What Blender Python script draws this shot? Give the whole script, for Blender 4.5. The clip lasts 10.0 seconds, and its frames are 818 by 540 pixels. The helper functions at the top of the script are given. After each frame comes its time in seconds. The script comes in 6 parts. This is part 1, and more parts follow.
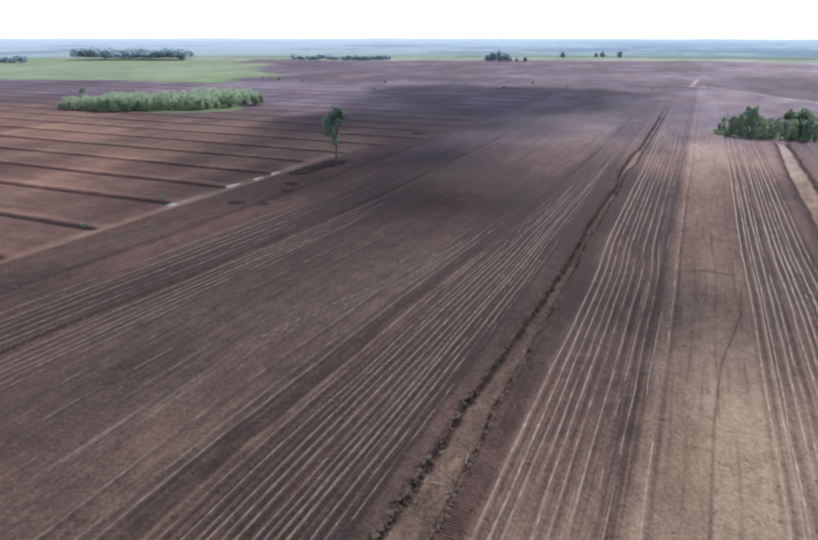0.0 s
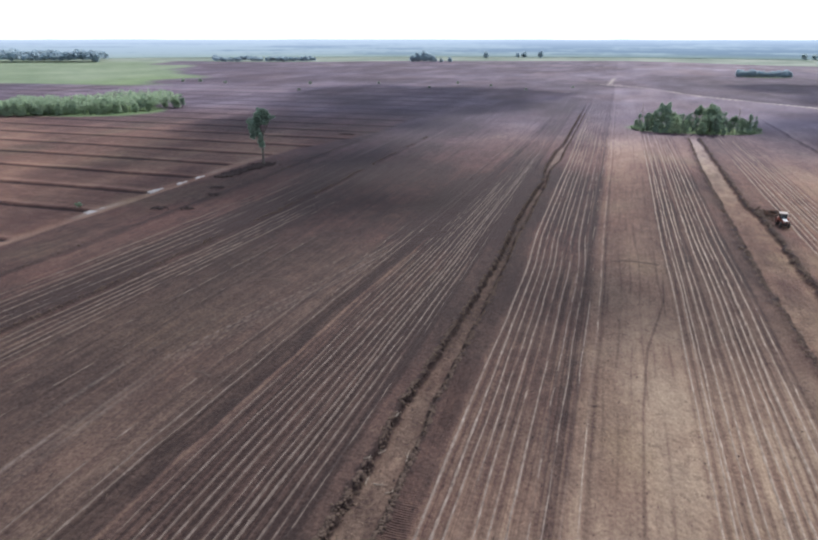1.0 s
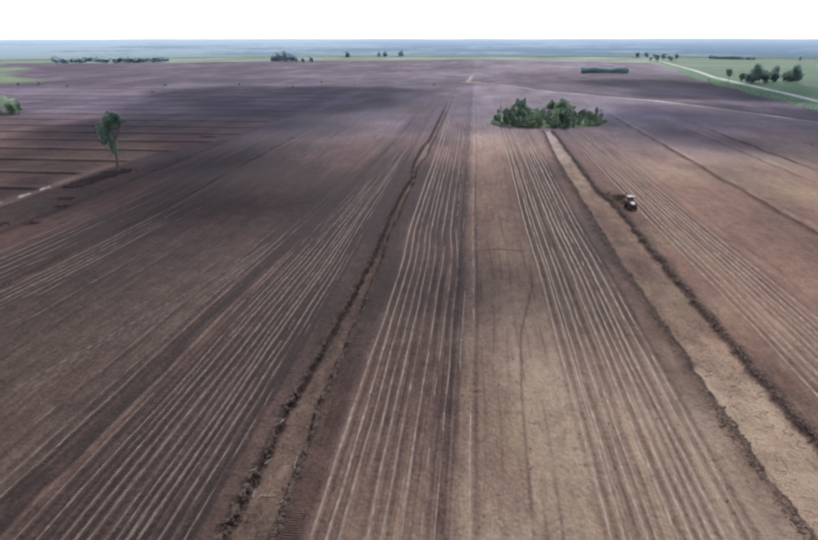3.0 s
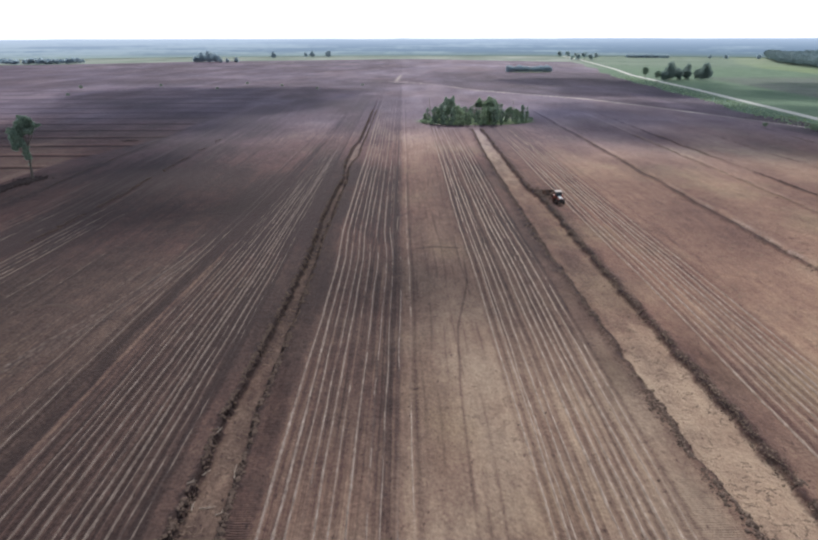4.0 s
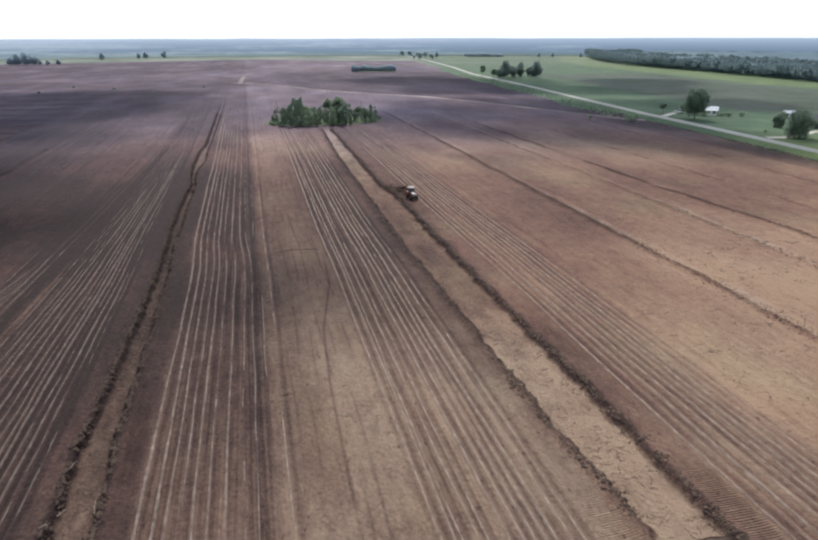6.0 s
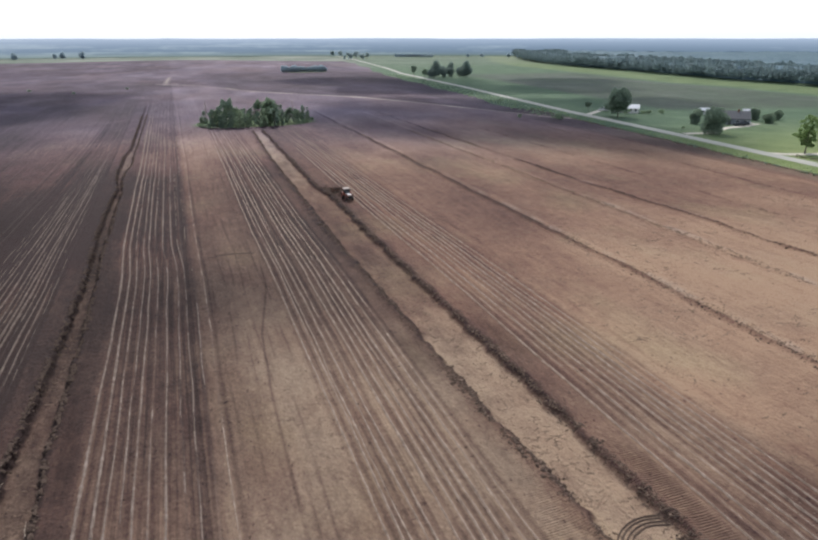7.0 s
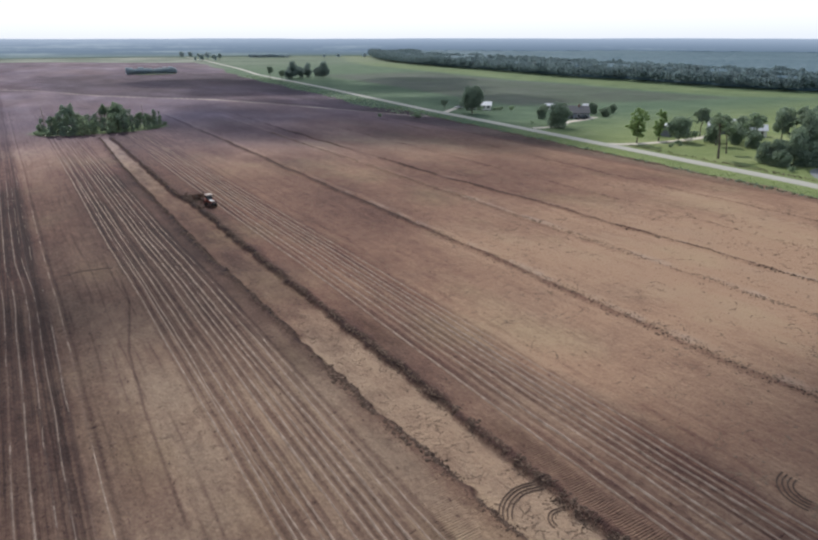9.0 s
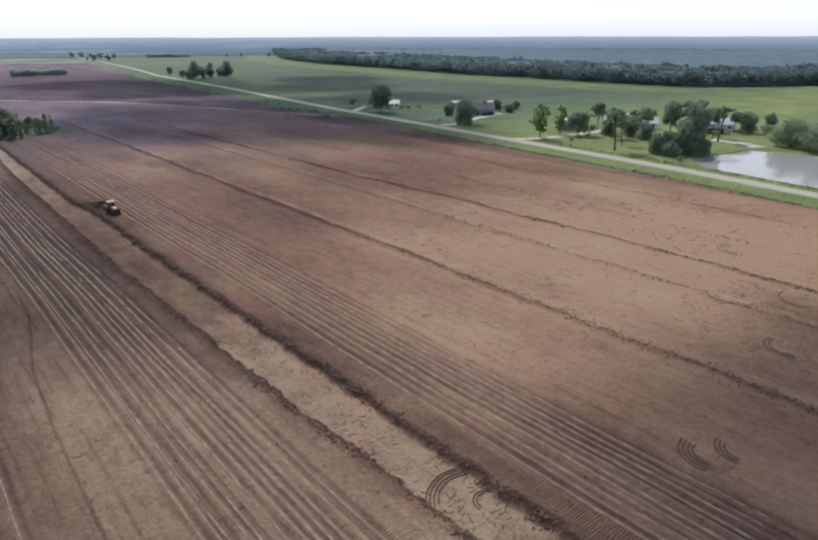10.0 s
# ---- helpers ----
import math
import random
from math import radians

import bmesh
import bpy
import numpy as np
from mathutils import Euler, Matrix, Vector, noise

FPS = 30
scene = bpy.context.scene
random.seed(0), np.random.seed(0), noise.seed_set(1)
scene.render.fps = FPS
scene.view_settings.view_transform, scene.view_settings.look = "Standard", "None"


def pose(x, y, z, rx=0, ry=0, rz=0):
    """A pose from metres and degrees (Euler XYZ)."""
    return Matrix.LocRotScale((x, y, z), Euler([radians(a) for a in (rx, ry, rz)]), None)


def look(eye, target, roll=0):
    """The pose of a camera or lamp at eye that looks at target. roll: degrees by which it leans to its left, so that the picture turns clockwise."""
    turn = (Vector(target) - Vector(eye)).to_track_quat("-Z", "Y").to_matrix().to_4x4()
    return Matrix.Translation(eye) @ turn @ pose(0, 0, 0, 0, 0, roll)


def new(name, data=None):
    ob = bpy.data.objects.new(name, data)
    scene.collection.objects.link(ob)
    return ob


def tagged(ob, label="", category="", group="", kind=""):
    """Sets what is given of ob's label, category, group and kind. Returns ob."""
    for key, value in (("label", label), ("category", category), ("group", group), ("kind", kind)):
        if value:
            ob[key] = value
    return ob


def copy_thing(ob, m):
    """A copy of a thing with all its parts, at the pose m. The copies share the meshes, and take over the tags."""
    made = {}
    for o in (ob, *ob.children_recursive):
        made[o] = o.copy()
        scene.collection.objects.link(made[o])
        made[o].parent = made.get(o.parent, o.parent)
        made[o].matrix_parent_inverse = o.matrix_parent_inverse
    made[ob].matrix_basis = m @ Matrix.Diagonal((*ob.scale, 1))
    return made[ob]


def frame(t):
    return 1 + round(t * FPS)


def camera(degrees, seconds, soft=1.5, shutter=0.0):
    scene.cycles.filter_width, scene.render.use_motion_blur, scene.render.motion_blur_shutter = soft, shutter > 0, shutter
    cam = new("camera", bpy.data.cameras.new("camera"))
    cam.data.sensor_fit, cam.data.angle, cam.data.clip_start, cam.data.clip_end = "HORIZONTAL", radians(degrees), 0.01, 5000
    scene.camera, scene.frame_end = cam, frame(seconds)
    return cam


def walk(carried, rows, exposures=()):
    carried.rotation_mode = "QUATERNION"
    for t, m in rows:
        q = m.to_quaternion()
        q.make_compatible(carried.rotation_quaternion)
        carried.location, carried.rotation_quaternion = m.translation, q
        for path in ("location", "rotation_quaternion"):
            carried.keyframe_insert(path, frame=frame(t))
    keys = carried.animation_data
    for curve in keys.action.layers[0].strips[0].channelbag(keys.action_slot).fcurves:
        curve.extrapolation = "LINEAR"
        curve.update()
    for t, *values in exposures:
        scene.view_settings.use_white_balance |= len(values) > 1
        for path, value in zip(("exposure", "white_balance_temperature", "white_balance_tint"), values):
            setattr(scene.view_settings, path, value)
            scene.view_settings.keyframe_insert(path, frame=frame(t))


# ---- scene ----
# ---- camera: a drone hovering at 35 m, turning to the right ----
cam = camera(64.85, 10.0, soft=2.35)
PATH = [  # seconds, place, pitch, roll, yaw
    (0, 0.00, 0.00, 35.00, -19.95, -0.04, 23.50),
    (0.5, -0.07, 0.23, 34.79, -19.90, -0.08, 20.06),
    (1, -0.12, 0.42, 34.62, -19.86, -0.02, 17.20),
    (1.5, -0.15, 0.59, 34.47, -19.86, -0.03, 14.37),
    (2, -0.16, 0.73, 34.35, -19.86, 0.04, 11.59),
    (2.5, -0.16, 0.84, 34.26, -19.87, 0.04, 8.64),
    (4, -0.14, 0.98, 34.12, -19.90, 0.13, -0.56),
    (4.5, -0.14, 0.98, 34.11, -19.90, 0.12, -3.46),
    (5, -0.14, 0.94, 34.11, -19.91, 0.09, -6.67),
    (5.5, -0.16, 0.87, 34.13, -19.91, 0.12, -10.17),
    (7, -0.30, 0.48, 34.26, -19.93, 0.03, -19.51),
    (7.5, -0.40, 0.29, 34.32, -19.87, -0.01, -21.71),
    (8, -0.53, 0.08, 34.38, -19.89, 0.01, -24.57),
    (8.5, -0.68, -0.17, 34.44, -19.90, 0.00, -27.93),
    (9, -0.88, -0.45, 34.51, -19.94, 0.03, -31.61),
    (9.5, -1.11, -0.76, 34.57, -20.02, 0.10, -35.71),
    (10, -1.39, -1.10, 34.63, -20.07, 0.15, -39.55),
]
walk(cam, [(t, pose(x, y, z, 90 + pitch, roll, yaw)) for t, x, y, z, pitch, roll, yaw in PATH],
     [(0, 0.35, 5760, 9), (2.5, 0.23, 5820, 9), (5, 0.08, 5980, 10), (7.5, -0.09, 6050, 10), (10, -0.24, 6060, 11)])

# ---- world and sun ----
SUN_AZ, SUN_EL = 12.0, 47.0          # degrees clockwise from +y, and above the horizon
world = bpy.data.worlds.new("world")
scene.world = world
world.use_nodes = True
wn = world.node_tree
sky = wn.nodes.new("ShaderNodeTexSky")
sky.sky_type, sky.sun_disc = "NISHITA", False
sky.sun_elevation, sky.sun_rotation = radians(SUN_EL), radians(SUN_AZ)
sky.air_density, sky.dust_density, sky.ozone_density = 1.0, 1.0, 1.0
# a thin bright veil of cloud over the whole sky
lift = wn.nodes.new("ShaderNodeVectorMath")
lift.operation = "SCALE"
lift.inputs["Scale"].default_value = 0.10
wn.links.new(sky.outputs[0], lift.inputs[0])
veil = wn.nodes.new("ShaderNodeMix")
veil.data_type = "RGBA"
veil.inputs[0].default_value = 0.85
# brighter towards the hazy horizon than overhead
way = wn.nodes.new("ShaderNodeTexCoord")
rise = wn.nodes.new("ShaderNodeSeparateXYZ")
wn.links.new(way.outputs["Generated"], rise.inputs[0])
haze = wn.nodes.new("ShaderNodeValToRGB")
haze.color_ramp.elements[0].position, haze.color_ramp.elements[0].color = 0.0, (1.12, 1.16, 1.23, 1)
haze.color_ramp.elements[1].position, haze.color_ramp.elements[1].color = 1.0, (0.41, 0.455, 0.55, 1)
low_sky = haze.color_ramp.elements.new(0.03)
low_sky.color = (1.34, 1.35, 1.37, 1)
mid_sky = haze.color_ramp.elements.new(0.3)
mid_sky.color = (0.68, 0.715, 0.775, 1)
wn.links.new(rise.outputs[2], haze.inputs[0])
wn.links.new(haze.outputs[0], veil.inputs[7])
wn.links.new(lift.outputs[0], veil.inputs[6])
wn.links.new(veil.outputs[2], wn.nodes["Background"].inputs[0])
wn.nodes["Background"].inputs[1].default_value = 1.0
sun_data = bpy.data.lights.new("sun", "SUN")
sun_data.energy, sun_data.angle, sun_data.color = 3.4, radians(0.6), (1.0, 0.905, 0.79)
sun = new("sun", sun_data)
toward = Vector((math.sin(radians(SUN_AZ)) * math.cos(radians(SUN_EL)), math.cos(radians(SUN_AZ)) * math.cos(radians(SUN_EL)), math.sin(radians(SUN_EL))))
sun.matrix_world = look(toward * 300, (0, 0, 0))
scene.view_settings.exposure = 0.0


# ---- materials ----
class Nodes:
    """A small builder for node materials."""

    def __init__(self, name):
        self.mat = bpy.data.materials.new(name)
        self.mat.use_nodes = True
        self.tree = self.mat.node_tree
        self.tree.nodes.clear()
        self.out = self.tree.nodes.new("ShaderNodeOutputMaterial")

    def add(self, kind, **values):
        n = self.tree.nodes.new("ShaderNode" + kind)
        for key, v in values.items():
            sock = n.inputs[int(key[1:])] if key[0] == "i" and key[1:].isdigit() else n.inputs[key.replace("_", " ")]
            self.put(sock, v)
        return n

    def put(self, sock, v):
        if isinstance(v, bpy.types.NodeSocket):
            self.tree.links.new(v, sock)
        elif isinstance(v, (tuple, list)) and len(v) == 3 and sock.type == "RGBA":
            sock.default_value = (*v, 1)
        else:
            sock.default_value = v

    def math(self, op, a, b=0.0, clamp=False):
        n = self.add("Math", i0=a, i1=b)
        n.operation, n.use_clamp = op, clamp
        return n.outputs[0]

    def mix(self, fac, a, b, mode="MIX"):
        n = self.tree.nodes.new("ShaderNodeMix")
        n.data_type, n.blend_type = "RGBA", mode
        self.put(n.inputs[0], fac), self.put(n.inputs[6], a), self.put(n.inputs[7], b)
        return n.outputs[2]

    def ramp(self, fac, stops):
        n = self.add("ValToRGB", i0=fac)
        e = n.color_ramp.elements
        while len(e) < len(stops):
            e.new(0.5)
        for el, (p, c) in zip(e, stops):
            el.position = p
            el.color = (*c, 1) if isinstance(c, tuple) else (c, c, c, 1)
        return n.outputs[0]

    def coords(self, scale=(1, 1, 1), kind="Object"):
        tc = self.tree.nodes.new("ShaderNodeTexCoord")
        m = self.add("Mapping", Vector=tc.outputs[kind])
        m.inputs["Scale"].default_value = scale
        return m.outputs[0]

    def noise(self, scale, stretch=(1, 1, 1), detail=4.0, rough=0.55, kind="Object"):
        n = self.add("TexNoise", Vector=self.coords(stretch, kind), Scale=scale, Detail=detail, Roughness=rough)
        return n.outputs[0]

    def bump(self, height, strength, distance, normal=None):
        n = self.add("Bump", Height=height, Strength=strength, Distance=distance)
        if normal is not None:
            self.put(n.inputs["Normal"], normal)
        return n.outputs[0]

    def finish(self, color, roughness=0.8, metallic=0.0, normal=None, specular=0.5, **more):
        p = self.add("BsdfPrincipled", **{"Base_Color": color, "Roughness": roughness, "Metallic": metallic, "Specular_IOR_Level": specular}, **more)
        if normal is not None:
            self.put(p.inputs["Normal"], normal)
        self.tree.links.new(p.outputs[0], self.out.inputs[0])
        return self.mat


def soil_material():
    n = Nodes("soil")
    a = n.tree.nodes.new("ShaderNodeAttribute")
    a.attribute_name = "soil"
    sep = n.add("SeparateColor", Color=a.outputs["Color"])
    damp_shade, red, grass, pale = sep.outputs[0], sep.outputs[1], sep.outputs[2], a.outputs["Alpha"]
    b = n.tree.nodes.new("ShaderNodeAttribute")
    b.attribute_name = "cover"
    sep2 = n.add("SeparateColor", Color=b.outputs["Color"])
    tread, crossing, yellow, field_haze = sep2.outputs[0], sep2.outputs[1], sep2.outputs[2], b.outputs["Alpha"]
    f = n.tree.nodes.new("ShaderNodeAttribute")
    f.attribute_name = "furrow"
    furrow = f.outputs["Fac"]
    g = n.tree.nodes.new("ShaderNodeAttribute")
    g.attribute_name = "soil_haze"
    soil_haze = g.outputs["Fac"]
    along = n.noise(1.0, (1.1, 0.10, 1), 6, 0.7)
    fine = n.noise(1.0, (3.4, 0.028, 1), 3, 0.65)
    across = n.noise(1.0, (0.06, 0.5, 1), 5, 0.6)
    streak = n.mix(crossing, along, across)
    blotch = n.noise(0.06, (1, 0.5, 1), 6, 0.6)
    crumb = n.noise(2.2, (1, 0.7, 1), 5, 0.7)
    d = n.math("ADD", damp_shade, n.math("MULTIPLY", n.math("SUBTRACT", streak, 0.5), 0.38))
    d = n.math("ADD", d, n.math("MULTIPLY", n.math("MULTIPLY", n.math("SUBTRACT", fine, 0.5), furrow), 0.75))
    d = n.math("ADD", d, n.math("MULTIPLY", n.math("SUBTRACT", blotch, 0.5), 0.7))
    mottle = n.noise(0.55, (1, 0.6, 1), 5, 0.7)
    ticks = n.ramp(n.noise(1.0, (2.0, 0.8, 1), 4, 0.6), [(0.63, 0.0), (0.69, 1.0)])
    scratch = n.ramp(n.noise(1.0, (0.6, 2.2, 1), 4, 0.6), [(0.65, 0.0), (0.70, 1.0)])
    # broken cracks and pressed edges
    bent = n.add("VectorMath", i0=n.coords((0.55, 0.24, 1)), i1=n.add("TexNoise", Vector=n.coords(), Scale=0.9, Detail=4.0).outputs[1])
    cells = n.add("TexVoronoi", Vector=bent.outputs[0], Scale=1.0)
    cells.feature = "DISTANCE_TO_EDGE"
    crack = n.ramp(cells.outputs[0], [(0.0, 1.0), (0.035, 0.0)])
    crack = n.math("MULTIPLY", crack, n.ramp(n.noise(0.35, (1, 0.7, 1), 3, 0.6), [(0.48, 0.0), (0.58, 1.0)]))
    lumps = n.add("TexVoronoi", Vector=n.coords((1, 0.75, 1)), Scale=2.6)
    d = n.math("ADD", d, n.math("MULTIPLY", n.math("SUBTRACT", mottle, 0.5), 0.5))
    d = n.math("ADD", d, n.math("MULTIPLY", n.math("MAXIMUM", n.math("MAXIMUM", ticks, scratch), n.math("MULTIPLY", crack, 0.2)), 0.3))
    d = n.math("ADD", d, n.math("MULTIPLY", n.math("SUBTRACT", lumps.outputs[0], 0.45), 0.08))
    grit = n.noise(5.5, (1, 0.6, 1), 4, 0.75)
    d = n.math("ADD", d, n.math("MULTIPLY", n.math("SUBTRACT", grit, 0.5), 0.42))
    d = n.math("ADD", d, n.math("MULTIPLY", n.math("SUBTRACT", crumb, 0.5), 0.42), True)
    brown = n.ramp(d, [(0.0, (0.35, 0.264, 0.187)), (0.35, (0.191, 0.132, 0.097)), (0.7, (0.086, 0.056, 0.045)), (1.0, (0.036, 0.0235, 0.0205))])
    rust = n.ramp(d, [(0.0, (0.37, 0.245, 0.162)), (0.35, (0.218, 0.127, 0.09)), (0.7, (0.096, 0.05, 0.042)), (1.0, (0.038, 0.0235, 0.022))])
    hue = n.math("ADD", red, n.math("MULTIPLY", n.math("SUBTRACT", n.noise(0.10, (1, 0.6, 1), 4, 0.6), 0.5), 1.3), True)
    col = n.mix(hue, brown, rust)
    ochre = n.ramp(d, [(0.0, (0.40, 0.30, 0.19)), (0.35, (0.225, 0.158, 0.10)), (0.7, (0.095, 0.064, 0.047)), (1.0, (0.036, 0.024, 0.021))])
    col = n.mix(n.ramp(n.noise(0.045, (1, 0.6, 1), 4, 0.6), [(0.52, 0.0), (0.68, 0.7)]), col, ochre)
    # grey-mauve soil ramp: distance haze painted into the base colour
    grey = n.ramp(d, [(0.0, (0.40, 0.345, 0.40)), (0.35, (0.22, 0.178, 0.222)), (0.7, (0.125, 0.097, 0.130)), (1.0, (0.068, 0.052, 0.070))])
    col = n.mix(n.math("MULTIPLY", soil_haze, n.ramp(n.noise(0.02, (1, 0.5, 1), 4, 0.6), [(0.35, 0.75), (0.6, 1.15)]), True), col, grey)
    ragged = n.noise(1.0, (2.2, 0.9, 1), 4, 0.7)
    pale = n.math("MULTIPLY", pale, n.ramp(ragged, [(0.36, 0.35), (0.56, 1.25)]), True)
    col = n.mix(pale, col, n.mix(crumb, (0.40, 0.335, 0.285), (0.55, 0.48, 0.42)))
    # grass and crops
    gn = n.noise(0.05, (1, 1, 1), 8, 0.65)
    gfine = n.noise(0.9, (1, 1, 1), 5, 0.7)
    green = n.ramp(gn, [(0.3, (0.083, 0.132, 0.085)), (0.55, (0.122, 0.186, 0.114)), (0.75, (0.166, 0.234, 0.148))])
    lawn = n.ramp(gn, [(0.3, (0.165, 0.22, 0.086)), (0.55, (0.256, 0.31, 0.125)), (0.75, (0.36, 0.395, 0.195))])
    green = n.mix(yellow, green, lawn)
    # far grass paled and greyed, the haze put into its colour
    hazy_grass = n.ramp(n.noise(0.012, (1, 1, 1), 5, 0.6), [(0.35, (0.17, 0.20, 0.165)), (0.5, (0.26, 0.285, 0.24)), (0.65, (0.37, 0.385, 0.33))])
    green = n.mix(field_haze, green, hazy_grass)
    green = n.mix(n.math("MULTIPLY", gfine, 0.6), green, n.mix(0.5, green, (0.03, 0.05, 0.02)))
    edge = n.math("ADD", grass, n.math("MULTIPLY", n.math("SUBTRACT", gfine, 0.5), 0.5))
    mask = n.ramp(edge, [(0.4, 0.0), (0.62, 1.0)])
    col = n.mix(mask, col, green)
    # tyre lugs pressed into the wheel tracks
    wave = n.add("TexWave", Vector=n.coords((0.35, 1.25, 1)), Scale=1.0, Distortion=3.5, Detail=2.0)
    wave.bands_direction = "Y"
    lugs = n.math("MULTIPLY", wave.outputs[1 if len(wave.outputs) > 1 else 0], tread)
    h = n.math("ADD", n.math("ADD", n.math("ADD", n.math("MULTIPLY", crumb, 0.6), n.math("MULTIPLY", grit, 0.35)), n.math("MULTIPLY", mottle, 0.9)), n.math("MULTIPLY", lugs, 0.75))
    h = n.math("ADD", h, n.math("MULTIPLY", streak, 0.4))
    h = n.math("SUBTRACT", h, n.math("MULTIPLY", lumps.outputs[0], 0.45))
    h = n.math("SUBTRACT", h, n.math("MULTIPLY", crack, 0.15))
    h = n.math("ADD", h, n.math("MULTIPLY", gfine, n.math("MULTIPLY", grass, 0.6)))
    return n.finish(col, 0.8, 0.0, n.bump(h, 1.0, 0.26), 0.1)


def plain(name, color, roughness=0.6, metallic=0.0, vary=0.25, scale=3.0, bump=0.0, specular=0.5):
    """Paint, metal, plastic: one colour with dirt and wear."""
    n = Nodes(name)
    dirt = n.noise(scale, detail=6, rough=0.65)
    fine = n.noise(scale * 9, detail=3)
    dark = tuple(c * (1 - vary) for c in color)
    lite = tuple(min(1, c * (1 + vary * 0.6)) for c in color)
    col = n.mix(dirt, dark, lite)
    normal = n.bump(fine, 0.3, bump) if bump else None
    return n.finish(col, n.math("ADD", n.math("MULTIPLY", fine, 0.25), roughness - 0.12, True), metallic, normal, specular)


def leaf_material(name, dark, light, through_light=0.25, glow=(0.29, 0.36, 0.18), clump=0.55):
    n = Nodes(name)
    geo = n.tree.nodes.new("ShaderNodeNewGeometry")
    obj = n.tree.nodes.new("ShaderNodeObjectInfo")
    v = n.math("ADD", n.math("MULTIPLY", geo.outputs["Random Per Island"], 0.65), n.math("MULTIPLY", obj.outputs["Random"], 0.35))
    v = n.math("ADD", v, n.math("MULTIPLY", n.math("SUBTRACT", n.noise(clump, kind="Object"), 0.5), 1.5), True)
    col = n.mix(v, dark, light)
    d = n.add("BsdfPrincipled", **{"Base_Color": col, "Roughness": 0.6, "Specular_IOR_Level": 0.3})
    t = n.add("BsdfTranslucent", Color=n.mix(0.3, col, glow))
    m = n.add("MixShader", i0=through_light, i1=d.outputs[0], i2=t.outputs[0])
    n.tree.links.new(m.outputs[0], n.out.inputs[0])
    return n.mat


def bark_material():
    n = Nodes("bark")
    g = n.noise(3.0, (4, 4, 0.7), 6, 0.65)
    return n.finish(n.ramp(g, [(0.3, (0.05, 0.042, 0.035)), (0.7, (0.17, 0.145, 0.12))]), 0.9, 0, n.bump(g, 0.6, 0.05))


def road_material():
    n = Nodes("road_surface")
    grit = n.noise(6.0, detail=6, rough=0.7)
    wear = n.noise(0.15, (1, 0.2, 1), 5)
    col = n.mix(wear, (0.36, 0.355, 0.31), (0.50, 0.49, 0.43))
    col = n.mix(n.math("MULTIPLY", grit, 0.5), col, (0.32, 0.31, 0.28))
    return n.finish(col, 0.85, 0, n.bump(grit, 0.4, 0.01))


def water_material():
    n = Nodes("water")
    r = n.noise(1.2, (1, 0.6, 1), 5, 0.6)
    return n.finish((0.42, 0.44, 0.45), 0.05, 0, n.bump(r, 0.04, 0.03), 1.0)


def roof_material(name, color):
    n = Nodes(name)
    w = n.add("TexBrick", Vector=n.coords((1, 1, 1)), Scale=2.2, Color1=color, Color2=tuple(c * 0.75 for c in color), Mortar=tuple(c * 0.45 for c in color))
    st = n.noise(0.8, detail=6)
    return n.finish(n.mix(n.math("MULTIPLY", st, 0.5), w.outputs[0], tuple(c * 0.6 for c in color)), 0.8, 0, n.bump(w.outputs[1], 0.4, 0.02))


def glass_material():
    n = Nodes("window_glass")
    return n.finish((0.03, 0.04, 0.05), 0.06, 0, None, 0.7)


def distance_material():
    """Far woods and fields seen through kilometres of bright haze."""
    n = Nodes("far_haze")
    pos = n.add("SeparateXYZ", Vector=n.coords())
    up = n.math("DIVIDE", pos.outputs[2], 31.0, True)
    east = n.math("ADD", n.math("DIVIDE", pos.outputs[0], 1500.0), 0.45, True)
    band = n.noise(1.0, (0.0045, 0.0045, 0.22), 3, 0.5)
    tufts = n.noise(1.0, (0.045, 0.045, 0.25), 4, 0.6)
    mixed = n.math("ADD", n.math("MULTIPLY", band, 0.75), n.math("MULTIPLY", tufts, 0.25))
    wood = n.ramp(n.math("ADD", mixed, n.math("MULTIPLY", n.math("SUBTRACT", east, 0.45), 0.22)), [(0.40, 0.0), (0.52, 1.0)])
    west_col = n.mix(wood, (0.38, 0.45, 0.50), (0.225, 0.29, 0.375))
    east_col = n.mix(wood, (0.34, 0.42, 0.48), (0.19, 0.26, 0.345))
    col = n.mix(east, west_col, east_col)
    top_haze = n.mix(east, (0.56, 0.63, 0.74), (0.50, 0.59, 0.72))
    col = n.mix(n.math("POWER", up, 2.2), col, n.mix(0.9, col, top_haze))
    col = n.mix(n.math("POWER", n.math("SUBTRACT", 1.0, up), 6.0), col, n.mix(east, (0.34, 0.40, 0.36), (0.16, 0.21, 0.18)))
    # glows by itself, the haze being painted into these colours
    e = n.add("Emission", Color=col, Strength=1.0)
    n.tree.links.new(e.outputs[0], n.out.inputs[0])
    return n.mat


